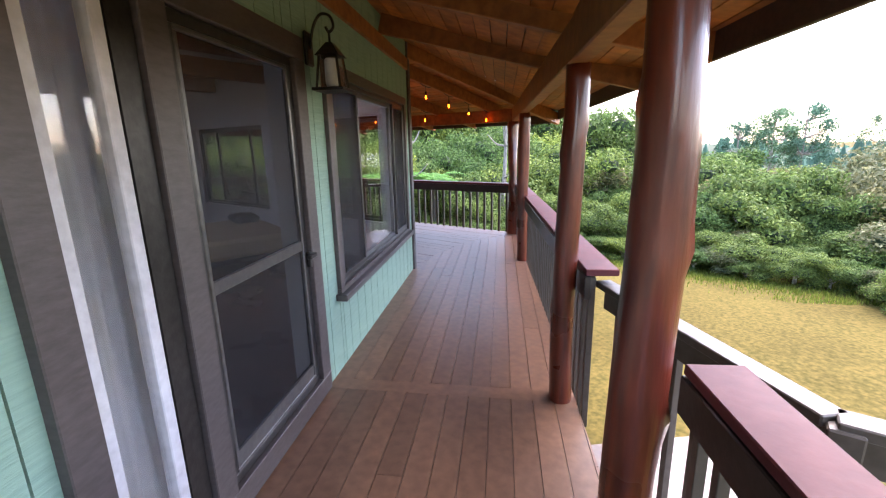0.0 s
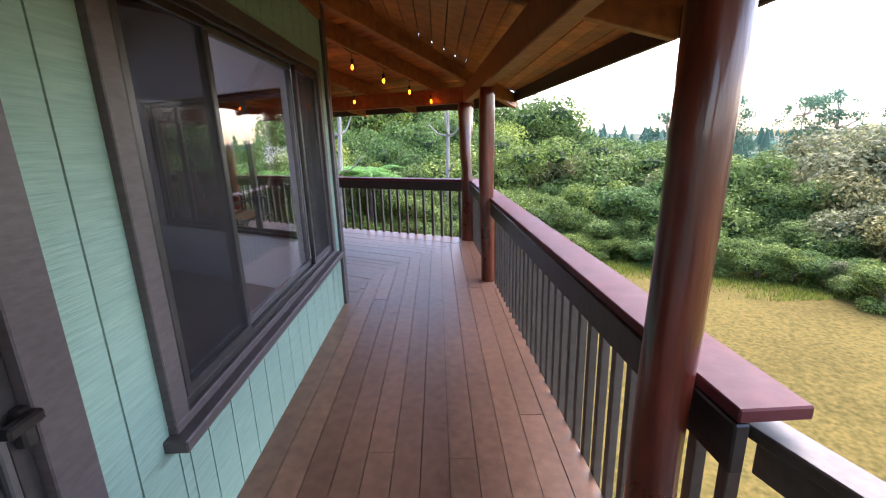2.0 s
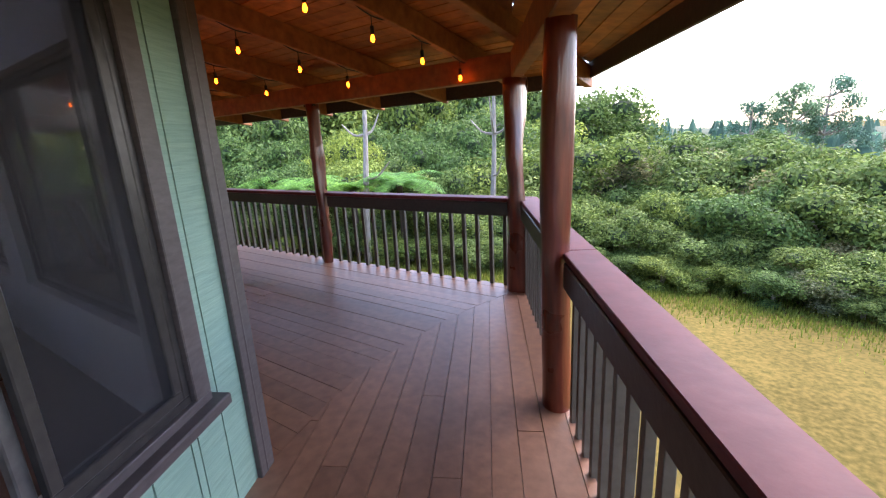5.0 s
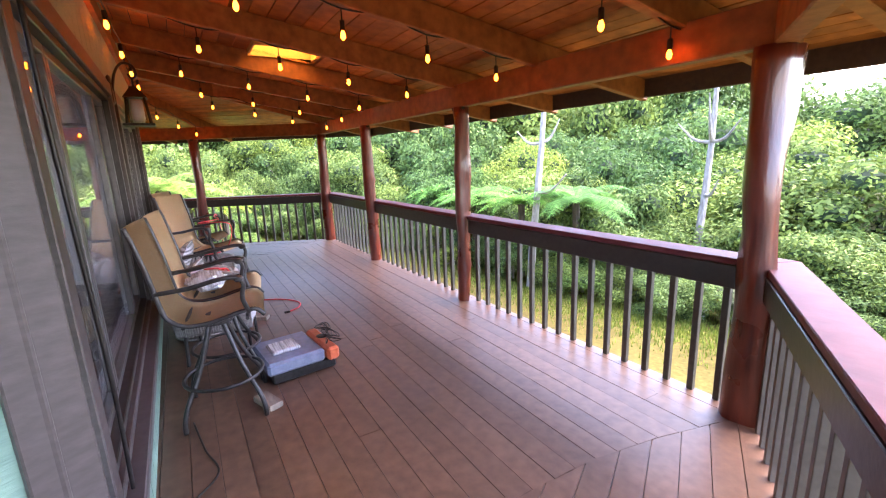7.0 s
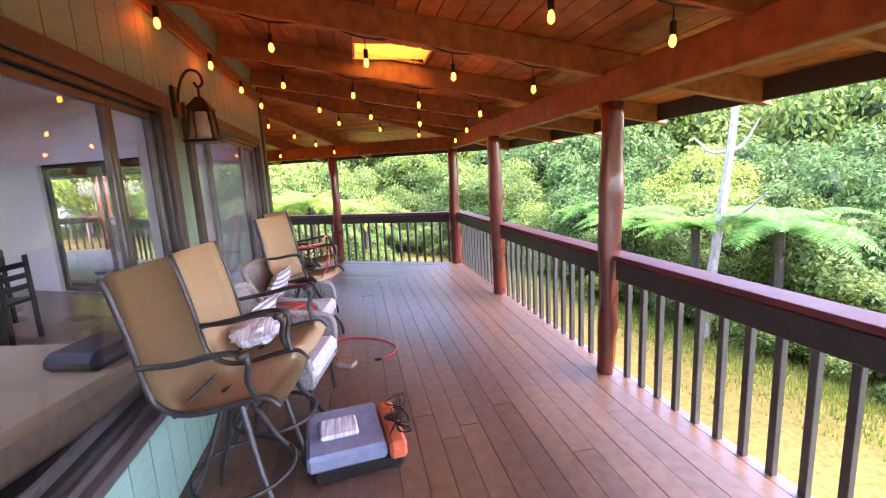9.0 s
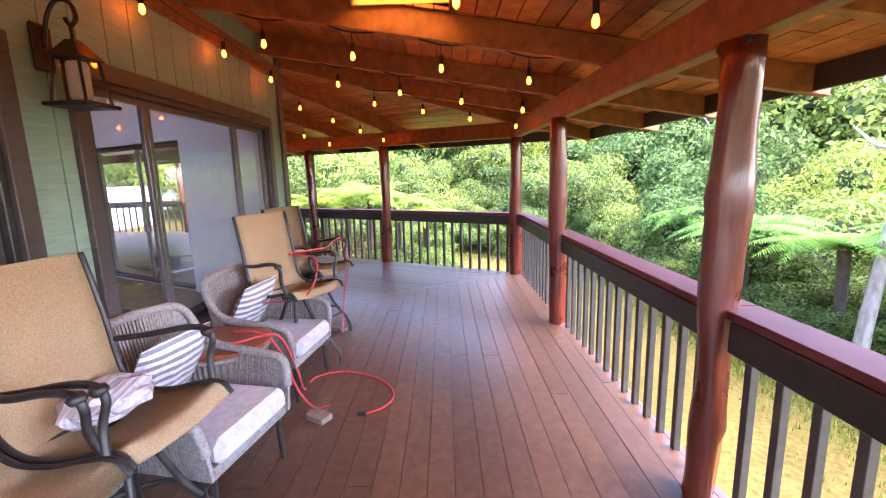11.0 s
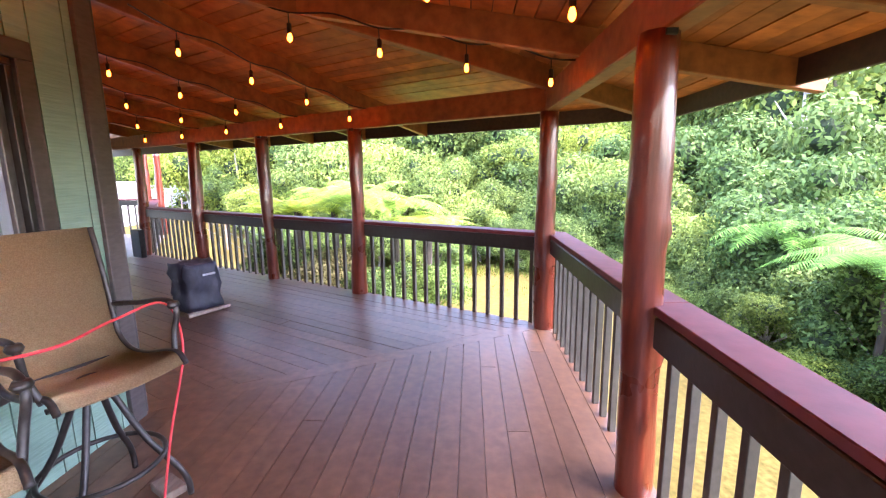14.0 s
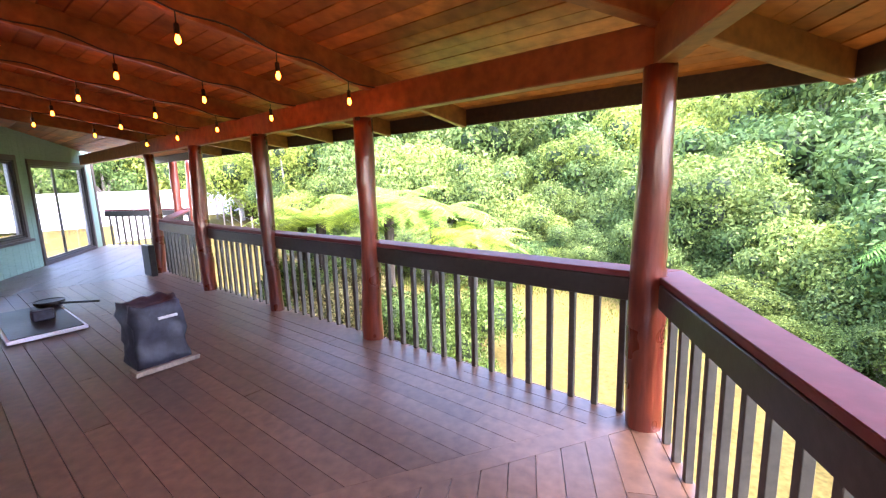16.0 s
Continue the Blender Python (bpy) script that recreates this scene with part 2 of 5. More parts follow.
def tube(bm, pts, r, seg=8, closed=False):
    """A round bar along points; r is one radius or one for each point."""
    pts = [Vector(p) for p in pts]
    n = len(pts)
    rs = [float(q) for q in r] if isinstance(r, (list, tuple)) else [float(r)] * n
    rings, ref = [], None
    for i, p in enumerate(pts):
        a, b = (pts[i - 1] if i or closed else p), (pts[(i + 1) % n] if i < n - 1 or closed else p)
        d = (b - a).normalized()
        if ref is None:
            ref = Vector((0, 0, 1)) if abs(d.z) < 0.9 else Vector((1, 0, 0))
        s = d.cross(ref).normalized()
        ref = s.cross(d)
        rings.append([bm.verts.new(p + rs[i] * (math.cos(2 * math.pi * k / seg) * s + math.sin(2 * math.pi * k / seg) * ref)) for k in range(seg)])
    for i in range(n if closed else n - 1):
        a, b = rings[i], rings[(i + 1) % n]
        for k in range(seg):
            bm.faces.new((a[k], a[(k + 1) % seg], b[(k + 1) % seg], b[k]))
    if not closed:
        bm.faces.new(rings[0][::-1])
        bm.faces.new(rings[-1])
    return bm


def curve_points(keys, steps=8):
    """A smooth line through the keys."""
    k = [Vector(p) for p in keys]
    k = [2 * k[0] - k[1]] + k + [2 * k[-1] - k[-2]]
    out = []
    for i in range(1, len(k) - 2):
        for s in range(steps):
            t = s / steps
            a, b, c, d = k[i - 1 : i + 3]
            out.append(0.5 * (2 * b + (c - a) * t + (2 * a - 5 * b + 4 * c - d) * t * t + (3 * b - a - 3 * c + d) * t ** 3))
    return out + [k[-2]]


def lathe(profile, seg=16, at=(0, 0, 0), bm=None):
    bm = bm or bmesh.new()
    rings = [[bm.verts.new((at[0] + r * math.cos(2 * math.pi * k / seg), at[1] + r * math.sin(2 * math.pi * k / seg), at[2] + z)) for k in range(seg)] for r, z in profile]
    for a, b in zip(rings, rings[1:]):
        for k in range(seg):
            bm.faces.new((a[k], a[(k + 1) % seg], b[(k + 1) % seg], b[k]))
    bm.faces.new(rings[0][::-1])
    bm.faces.new(rings[-1])
    return bm


def clip(poly, a, n):
    """Keeps the side of a polygon (2D) where (p - a) . n >= 0."""
    out = []
    for i, p in enumerate(poly):
        q = poly[(i + 1) % len(poly)]
        dp, dq = (p - a).dot(n), (q - a).dot(n)
        if dp >= 0:
            out.append(p)
        if (dp > 0 > dq) or (dp < 0 < dq):
            out.append(p + (q - p) * (dp / (dp - dq)))
    return out


def slab(poly, zf, thick):
    """A plate over a 2D polygon, its top at zf(p)."""
    bm = bmesh.new()
    top = [bm.verts.new((p.x, p.y, zf(p))) for p in poly]
    low = [bm.verts.new((p.x, p.y, zf(p) - thick)) for p in poly]
    bm.faces.new(top)
    bm.faces.new(low[::-1])
    for i in range(len(poly)):
        j = (i + 1) % len(poly)
        bm.faces.new((top[i], low[i], low[j], top[j]))
    bmesh.ops.recalc_face_normals(bm, faces=bm.faces)
    return bm


# ---- plan ----
V2 = lambda x, y: Vector((x, y))
CA, CB, CC = V2(-3.621, 4.079), V2(-9.6, 4.0), V2(-12.85, -1.95)
P1, P2, P3, P4 = V2(-3.645, 7.16), V2(-6.54, 7.045), V2(-9.07, 6.975), V2(-11.37, 6.93)
P5, P6, P7, P8 = V2(-12.61, 4.70), V2(-13.41, 3.12), V2(-14.29, 1.48), V2(-15.38, -0.42)
PA2, PA3, PA4 = V2(-2.57, 5.38), V2(-0.687, 2.168), V2(0.01, 0.97)
R3, R4 = V2(-0.56, 2.07), V2(0.07, 1.16)
DA, DC = V2(0.4846, -0.8748), (P8 - P4).normalized()
NA, NC = V2(0.8748, 0.4846), V2(-0.878, 0.479)
OA = (PA3 - P1).normalized()
RISE, ROOF_IN = 0.02, 0.48


class Section:
    """A stretch of the deck between a wall line and a post line; share 0 at the posts, 1 at the wall."""

    def __init__(self, wall, wall_dir, posts, post_dir):
        self.w, self.wd, self.p, self.pd = wall, wall_dir.normalized(), posts, post_dir.normalized()
        self.out = V2(-self.pd.y, self.pd.x)
        if (self.w - self.p).dot(self.out) > 0:
            self.out = -self.out

    def share(self, q):
        d = -(q - self.p).dot(self.out)
        n = V2(-self.wd.y, self.wd.x)
        e = abs((q - self.w).dot(n))
        return d / (d + e) if d > 0 else d / 3.0

    def floor(self, q):
        return RISE * max(-0.1, min(1, self.share(q)))

    def rafter(self, q):
        return 2.33 + ROOF_IN * min(1.0, self.share(q))


SA = Section(CA, DA, P1, OA)
SB = Section(CB, V2(1, 0), P1, P4 - P1)
SC = Section(CB, CC - CB, P4, DC)


# ---- walls with siding ----
def clad_wall(name, a, b, out, z0, z1, holes, label, groove=0.2, inner=None):
    """A wall from a to b: a thick core and grooved siding strips on its face, cut round the holes (s0, s1, z0, z1)."""
    d, length = (b - a).normalized(), (b - a).length
    rot = Matrix(((d.x, out.x, 0), (d.y, out.y, 0), (0, 0, 1)))
    w = thing(name, (a.x, a.y, z0), label, "wall", kind="structure")
    core, strips = bmesh.new(), bmesh.new()
    cuts = sorted({0.0, length, *[h[0] for h in holes], *[h[1] for h in holes]})

    def fill(bm, s0, s1, off, thick):
        spans = [(z0, z1)]
        for h in holes:
            if h[0] < (s0 + s1) / 2 < h[1]:
                spans = [q for lo, hi in spans for q in ((lo, min(hi, h[2])), (max(lo, h[3]), hi)) if q[1] - q[0] > 0.01]
        for lo, hi in spans:
            c = a + d * (s0 + s1) / 2 + out * off
            add_box(bm, (c.x, c.y, (lo + hi) / 2), (s1 - s0, thick, hi - lo), rot)

    for s0, s1 in zip(cuts, cuts[1:]):
        fill(core, s0, s1, -0.075, 0.12)
    marks = sorted({*cuts, *[groove * i for i in range(1, int(length / groove) + 1) if groove * i < length]})
    for s0, s1 in zip(marks, marks[1:]):
        if s1 - s0 > 0.012:
            fill(strips, s0 + 0.004, s1 - 0.004, -0.004, 0.016)
    part("core", core, WHITE if inner is None else inner, w, "white plaster inside face")
    part("siding", strips, SIDING, w, "green grooved plywood siding")
    return w, d, rot


def pane_frame(parent, a, d, out, rot, s0, s1, z0, z1, w, off, depth, mat, name="window_frame"):
    bm = bmesh.new()
    for c0, c1, e0, e1 in ((s0, s1, z0, z0 + w), (s0, s1, z1 - w, z1), (s0, s0 + w, z0 + w, z1 - w), (s1 - w, s1, z0 + w, z1 - w)):
        c = a + d * (c0 + c1) / 2 + out * off
        add_box(bm, (c.x, c.y, (e0 + e1) / 2), (c1 - c0, depth, e1 - e0), rot, 0.004)
    return part(name, bm, mat, parent)


def glass_pane(parent, a, d, out, rot, s0, s1, z0, z1, off, mat, name="pane"):
    c = a + d * (s0 + s1) / 2 + out * off
    g = part(name, box((c.x, c.y, (z0 + z1) / 2), (s1 - s0, 0.006, z1 - z0), rot), mat, parent)
    g.visible_shadow = False
    return g


def window(name, a, d, out, rot, s0, s1, z0, z1, splits, screened, label, sill=True):
    """A window in a wall's opening: outer casing, sash frames, panes, screens before some of them, and a sill."""
    c = a + d * (s0 + s1) / 2
    w = thing(name, (c.x, c.y, z0), label, "window", kind="structure")
    pane_frame(w, a, d, out, rot, s0 - 0.09, s1 + 0.09, z0 - 0.09, z1 + 0.09, 0.09, 0.018, 0.036, TRIM, "casing")
    pane_frame(w, a, d, out, rot, s0, s1, z0, z1, 0.035, -0.03, 0.09, ALU, "window_frame")
    edges = [s0 + 0.035, *splits, s1 - 0.035]
    for i, (e0, e1) in enumerate(zip(edges, edges[1:])):
        off = 0.0 if i in screened else -0.035
        pane_frame(w, a, d, out, rot, e0, e1, z0 + 0.035, z1 - 0.035, 0.04, off, 0.03, ALU if i in screened else ALU_LIGHT, "sash")
        glass_pane(w, a, d, out, rot, e0 + 0.03, e1 - 0.03, z0 + 0.06, z1 - 0.06, off - 0.012, GLASS)
        if i in screened:
            glass_pane(w, a, d, out, rot, e0 + 0.03, e1 - 0.03, z0 + 0.06, z1 - 0.06, off + 0.008, SCREEN, "insect_screen")
    if sill:
        q = c + out * 0.04
        part("window_sill", box((q.x, q.y, z0 - 0.06), (s1 - s0 + 0.26, 0.1, 0.05), rot, 0.006), TRIM, w)
    return w


WALL_TOP = 3.03
A_END = CA + DA * 9.0
wall_a, da, rot_a = clad_wall("wall_a", CA, A_END, NA, -0.3, WALL_TOP, [(0.36, 2.74, 0.66, 2.2), (3.32, 4.24, 0.1, 2.2), (4.53, 4.80, 0.1, 2.25)], "green grooved siding wall beside the narrow deck")
window("window_1", CA, da, NA, rot_a, 0.36, 2.74, 0.66, 2.2, [0.90, 2.10], {0, 2}, "wide bronze window with a brown casing and insect screens")
wall_b, db, rot_b = clad_wall("wall_b", CA, CB, V2(0, 1), -0.3, WALL_TOP, [(0.42, 2.72, 0.66, 2.13), (3.17, 5.48, 0.66, 2.13)], "green grooved siding wall with wide windows")
window("window_2", CA, db, V2(0, 1), rot_b, 0.42, 2.72, 0.66, 2.13, [1.07, 2.2], set(), "wide living room window in bronze frames")
window("window_3", CA, db, V2(0, 1), rot_b, 3.17, 5.48, 0.66, 2.13, [3.68, 4.83], set(), "wide sliding window in bronze frames")
wall_c, dc, rot_c = clad_wall("wall_c", CB, CC, NC, -0.3, WALL_TOP, [(1.8, 4.2, 0.1, 2.14)], "green grooved siding wall beyond the corner")
window("window_4", CB, dc, NC, rot_c, 1.8, 4.2, 0.1, 2.14, [3.0], set(), "sliding glass door in bronze frames", sill=False)
D0, D1 = CC, CC + V2(-0.863, -0.505).normalized() * 6.5
ND = V2(-0.505, 0.863)
wall_d, dd, rot_d = clad_wall("wall_d", D0, D1, ND, -0.3, 2.75, [(1.2, 2.9, 0.66, 2.15), (3.45, 5.9, 0.06, 2.1)], "green siding wall of the far wing")
window("window_5", D0, dd, ND, rot_d, 1.2, 2.9, 0.66, 2.15, [2.05], set(), "far bronze window in the green wing")
window("door_2", D0, dd, ND, rot_d, 3.45, 5.9, 0.06, 2.1, [4.45], set(), "far sliding glass door in the green wing", sill=False)

# corner boards and frieze boards
for name, a, d, out, rot, s, zt in (("corner_trim", CA, da, NA, rot_a, -0.02, WALL_TOP), ("corner_trim", CA, db, V2(0, 1), rot_b, 0.035, WALL_TOP), ("corner_trim", CA, db, V2(0, 1), rot_b, 5.91, WALL_TOP), ("corner_trim", CB, dc, NC, rot_c, 0.07, WALL_TOP), ("corner_trim", D0, dd, ND, rot_d, 6.44, 2.75)):
    c = a + d * s + out * 0.017
    tagged(part(name, box((c.x, c.y, zt / 2), (0.12, 0.03, zt), rot, 0.004), TRIM), "brown-grey corner board on green siding", "trim", kind="structure")
for a, b, out, rot in ((CA, CA + DA * 6.5, NA, rot_a), (CA, CB, V2(0, 1), rot_b), (CB, CC, NC, rot_c)):
    c = (a + b) / 2 + out * 0.02
    tagged(part("frieze_trim", box((c.x, c.y, 2.72), ((b - a).length - 0.15, 0.034, 0.14), rot, 0.004), RAFTER), "dark stained frieze board under the ceiling", "trim", kind="structure")

# screen door in the narrow side
door = thing("door_1", (CA + DA * 3.68).to_3d() + Vector((0, 0, 0.08)), "closed screen door with a grey metal frame and dark mesh", "door", kind="structure")
pane_frame(door, CA, da, NA, rot_a, 3.16, 4.40, 0.04, 2.34, 0.13, 0.022, 0.044, TRIM, "casing")
pane_frame(door, CA, da, NA, rot_a, 3.29, 4.27, 0.17, 2.21, 0.05, -0.0, 0.03, ALU, "door_frame")
pane_frame(door, CA, da, NA, rot_a, 3.34, 4.22, 0.22, 2.16, 0.022, 0.004, 0.028, ALU_LIGHT, "inner_rim")
q = CA + DA * 3.78
part("mid_rail", box((q.x, q.y, 1.12), (0.84, 0.03, 0.06), rot_a, 0.004), ALU_LIGHT, door, "grey metal middle rail")
part("kick_panel", box((q.x, q.y, 0.25), (0.84, 0.026, 0.14), rot_a), ALU_LIGHT, door)
glass_pane(door, CA, da, NA, rot_a, 3.35, 4.21, 0.3, 2.15, 0.0, SCREEN, "insect_screen")
q = CA + DA * 3.31 + NA * 0.03
hb = box((q.x, q.y, 1.02), (0.035, 0.03, 0.1), rot_a, 0.006)
q2 = q + NA * 0.035 + DA * 0.03
add_box(hb, (q2.x, q2.y, 1.05), (0.09, 0.03, 0.03), rot_a, 0.006)
part("door_handle", hb, BLACK, door, "black latch handle")
# second, glazed door with its jamb, further back along the narrow side
side = thing("window_6", (CA + DA * 4.66).to_3d() + Vector((0, 0, 0.1)), "tall glazed side light with a brown casing", "window", kind="structure")
q = CA + DA * 4.87 + NA * 0.022
part("casing", box((q.x, q.y, 1.2), (0.12, 0.044, 2.3), rot_a, 0.004), TRIM, side)
pane_frame(side, CA, da, NA, rot_a, 4.52, 4.81, 0.12, 2.24, 0.05, 0.0, 0.05, CUSHION, "sash")
glass_pane(side, CA, da, NA, rot_a, 4.56, 4.77, 0.16, 2.2, -0.0, GLASS)
# Solid black strip painted for the shade in the jamb's gap.
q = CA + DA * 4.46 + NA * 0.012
part("jamb_gap", box((q.x, q.y, 1.17), (0.1, 0.02, 2.3), rot_a), BLACK, side, "black strip painting the dark gap beside the jamb")

cw = bmesh.new()
rows = [[cw.verts.new((*(CA + DA * (4.48 + 0.40 * i / 40) - NA * (0.075 + 0.015 * math.sin(i * 1.1))), z)) for z in (0.12, 2.28)] for i in range(41)]
for a, b in zip(rows, rows[1:]):
    cw.faces.new((a[0], b[0], b[1], a[1]))
bmesh.ops.solidify(cw, geom=cw.faces[:], thickness=0.004)
drape = thing("curtain", (CA + DA * 4.68 - NA * 0.075).to_3d() + Vector((0, 0, 0.12)), "white folded curtain behind the side light", "curtain")
part("cloth", cw, WHITE, drape, smooth=True)

# house body behind the walls: inside floor, ceiling and far walls
HOUSE = [CA + DA * 9.0 - NA * 0.1, CA - NA * 0.08 + V2(0, -0.06), CB + V2(0.08, -0.1), CC + V2(0.1, 0), V2(-11.5, -7.5), V2(-3.0, -8.5)]
tagged(part("floor_inside", slab(HOUSE, lambda p: 0.1, 0.1), INFLOOR), "dark wooden floor inside the house", "floor", kind="structure")
inside, left = bmesh.new(), [HOUSE]
for hx0, hx1, hy0, hy1 in ((-6.4, -4.5, 0.5, 2.3), (-9.2, -7.3, -0.8, 1.1), (-4.5, -2.7, -2.7, -0.9)):
    kept = []
    for poly in left:
        rest = poly
        for a, m in ((V2(hx0, 0), V2(-1, 0)), (V2(hx1, 0), V2(1, 0)), (V2(0, hy0), V2(0, -1)), (V2(0, hy1), V2(0, 1))):
            if len(rest) > 2:
                kept.append(clip(rest, a, m))
                rest = clip(rest, a, -m)
    left = [p for p in kept if len(p) > 2]
for poly in left:
    piece = slab(poly, lambda p: 3.12, 0.1)
    me = bpy.data.meshes.new("piece")
    piece.to_mesh(me)
    piece.free()
    inside.from_mesh(me)
tagged(part("ceiling_inside", inside, WHITE), "white ceiling inside the house with skylight openings", "ceiling", kind="structure")
for i, (a, b, holes) in enumerate(((HOUSE[3], HOUSE[4], [(1.0, 3.0, 0.9, 2.1)]), (HOUSE[4], HOUSE[5], [(0.8, 2.6, 0.8, 2.1), (3.2, 4.6, 0.1, 2.1), (5.4, 7.4, 0.8, 2.1)]), (HOUSE[5], HOUSE[0], [(1.5, 3.5, 0.8, 2.1)]))):
    n = V2((b - a).y, -(b - a).x).normalized()
    if n.dot(a - V2(-7, -1)) < 0:
        n = -n
    wall_i, di, rot_i = clad_wall("wall_far", a, b, n, -0.3, 3.1, holes, "white inside wall with window openings")
    for h in holes:
        window("window_far", a, di, n, rot_i, *h[:2], *h[2:], [(h[0] + h[1]) / 2], set(), "far window of the living room", sill=False)
for x in (-4.6, -6.2, -7.8):
    tagged(part("inside_beam", box((x, -1.8, 2.83), (0.14, 11.0, 0.24)), RAFTER), "dark ceiling beam inside the living room", "beam", kind="structure")


# ---- furniture inside, seen through the windows ----
br = Matrix.Rotation(radians(-14), 3, "Z")
bed = thing("bed", (-6.2, 2.75, 0.1), "low bed with a tan blanket inside the room", "bed")
part("mattress", box((-6.2, 2.75, 0.42), (1.9, 1.5, 0.26), br, 0.05), SLING, bed, "tan blanket over the mattress")
part("bed_frame", box((-6.2, 2.75, 0.25), (1.86, 1.46, 0.06), br, 0.01), ALU, bed)
for u in (-0.85, 0.85):
    for v in (-0.65, 0.65):
        c = br @ Vector((u, v, 0))
        part("leg", box((-6.2 + c.x, 2.75 + c.y, 0.16), (0.05, 0.05, 0.13), br), ALU, bed)
c = br @ Vector((-0.6, 0.45, 0))
pillow = thing("dark_pillow", (-6.2 + c.x, 2.75 + c.y, 0.55), "dark pillow lying on the bed", "pillow")
part("pillow_body", box((-6.2 + c.x, 2.75 + c.y, 0.61), (0.5, 0.4, 0.13), br, 0.05), BAG, pillow)
dining = thing("dining_table", (-8.5, 0.6, 0.1), "dark dining table inside the living room", "table")
part("tabletop", box((-8.5, 0.6, 0.87), (1.4, 0.9, 0.04), None, 0.01), BLACK, dining)
for u in (-0.62, 0.62):
    for v in (-0.38, 0.38):
        part("leg", box((-8.5 + u, 0.6 + v, 0.475), (0.06, 0.06, 0.75), None, 0.006), BLACK, dining)


def dining_chair(x, y, turn):
    t = thing("dining_chair", (0, 0, 0), "dark dining chair with a slatted back", "chair", "dining chairs")
    part("seat", box((0, 0, 0.45), (0.42, 0.42, 0.035), None, 0.01), BLACK, t)
    for u in (-0.18, 0.18):
        part("front_leg", box((u, 0.18, 0.22), (0.035, 0.035, 0.44)), BLACK, t)
        part("back_post", box((u, -0.19, 0.47), (0.035, 0.035, 0.94)), BLACK, t)
    for h in (0.6, 0.72, 0.84):
        part("back_slat", box((0, -0.19, h), (0.34, 0.018, 0.06), None, 0.004), BLACK, t)
    t.matrix_basis = pose(x, y, 0.1, 0, 0, turn)
    return t


seat_one = dining_chair(-8.1, 1.3, 180)
copy_thing(seat_one, pose(-8.8, 1.3, 0.1, 0, 0, 175))
copy_thing(seat_one, pose(-9.5, 0.6, 0.1, 0, 0, -90))


# ---- posts ----
def log_post(q, seed, r=0.095, top=2.14, knotty=0.0):
    rnd = random.Random(seed)
    bm, rings, seg, n = bmesh.new(), [], 14, 26
    lean = V2(rnd.uniform(-0.02, 0.02), rnd.uniform(-0.02, 0.02))
    knots = [(rnd.uniform(0.3, 1.9), rnd.uniform(0, 6.28), rnd.uniform(0.012, 0.026)) for _ in range(5)]
    for i in range(n + 1):
        z = -0.02 + (top + 0.02) * i / n
        ring = []
        for k in range(seg):
            a = 2 * math.pi * k / seg
            rr = r * (1.08 - 0.1 * z / top) + knotty * 0.02 * math.sin(2 * a + z * 2.2 + seed) + 0.006 * noise.noise((math.cos(a) * 1.5, math.sin(a) * 1.5 + seed * 7, z * 1.4))
            rr += knotty * 0.035 * noise.noise((math.cos(a), math.sin(a) + seed * 3, z * 2.2))
            for kz, ka, kh in knots:
                rr += kh * math.exp(-((z - kz) / 0.05) ** 2 - (min(abs(a - ka), 6.28 - abs(a - ka)) / 0.4) ** 2)
            c = q + lean * (z / top) + V2(0.012 * math.sin(z * 2 + seed), 0.012 * math.cos(z * 1.7 + seed * 2)) * (1 + knotty)
            ring.append(bm.verts.new((c.x + rr * math.cos(a), c.y + rr * math.sin(a), z)))
        rings.append(ring)
    for a, b in zip(rings, rings[1:]):
        for k in range(seg):
            bm.faces.new((a[k], a[(k + 1) % seg], b[(k + 1) % seg], b[k]))
    bm.faces.new(rings[-1])
    t = thing("log_post", (q.x, q.y, 0), "red-stained glossy log post holding the porch beam", "post", "porch posts")
    part("trunk", bm, LOG, t, smooth=True)
    return t


for i, (q, r, kn) in enumerate(((P1, 0.105, 1.0), (P2, 0.075, 0.7), (P3, 0.085, 0.3), (P4, 0.095, 0.25), (P5, 0.09, 0.5), (P6, 0.085, 0.4), (P7, 0.095, 0.3), (P8, 0.085, 0.4), (PA2, 0.08, 0.2), (PA3, 0.07, 0.1), (PA4, 0.082, 0.25), (V2(0.95, -0.62), 0.1, 0.2))):
    t = log_post(q, i + 1, r, 2.135, kn)
    if i in (1, 2, 4, 5):
        br = box((q.x, q.y, 2.12), (0.2, 0.05, 0.03), None, 0.004)
        add_box(br, (q.x, q.y + 0.03, 2.09), (0.05, 0.012, 0.16))
        part("bracket", br, BLACK, t, "black steel post bracket")


# ---- beams, rafters, ceiling ----
def at(q, z):
    return Vector((q.x, q.y, z))


A_FAR = P1 + OA * 11.0
C_FAR = P4 + DC * 13.0
for a, b, nm in ((A_FAR, P1 - OA * 0.06, "narrow"), (P1 + (P1 - P4).normalized() * 0.06, P4 + (P4 - P1).normalized() * 0.06, "wide"), (P4 - DC * 0.06, C_FAR, "far")):
    tagged(part("porch_beam", beam_between(bmesh.new(), at(a, 2.245), at(b, 2.245), 0.11, 0.23, bevel=0.008), RAFTER), "heavy stained timber beam on the log posts", "beam", "porch beams")


def meet(p, d, q, e):
    k = ((q - p).x * e.y - (q - p).y * e.x) / (d.x * e.y - d.y * e.x)
    return p + d * k


EA, EB, EC = P1 + SA.out * 0.95, P1 + SB.out * 1.4, P4 + SC.out * 1.35
K1, K2 = meet(EA, OA, EB, (P4 - P1).normalized()), meet(EB, (P4 - P1).normalized(), EC, DC)


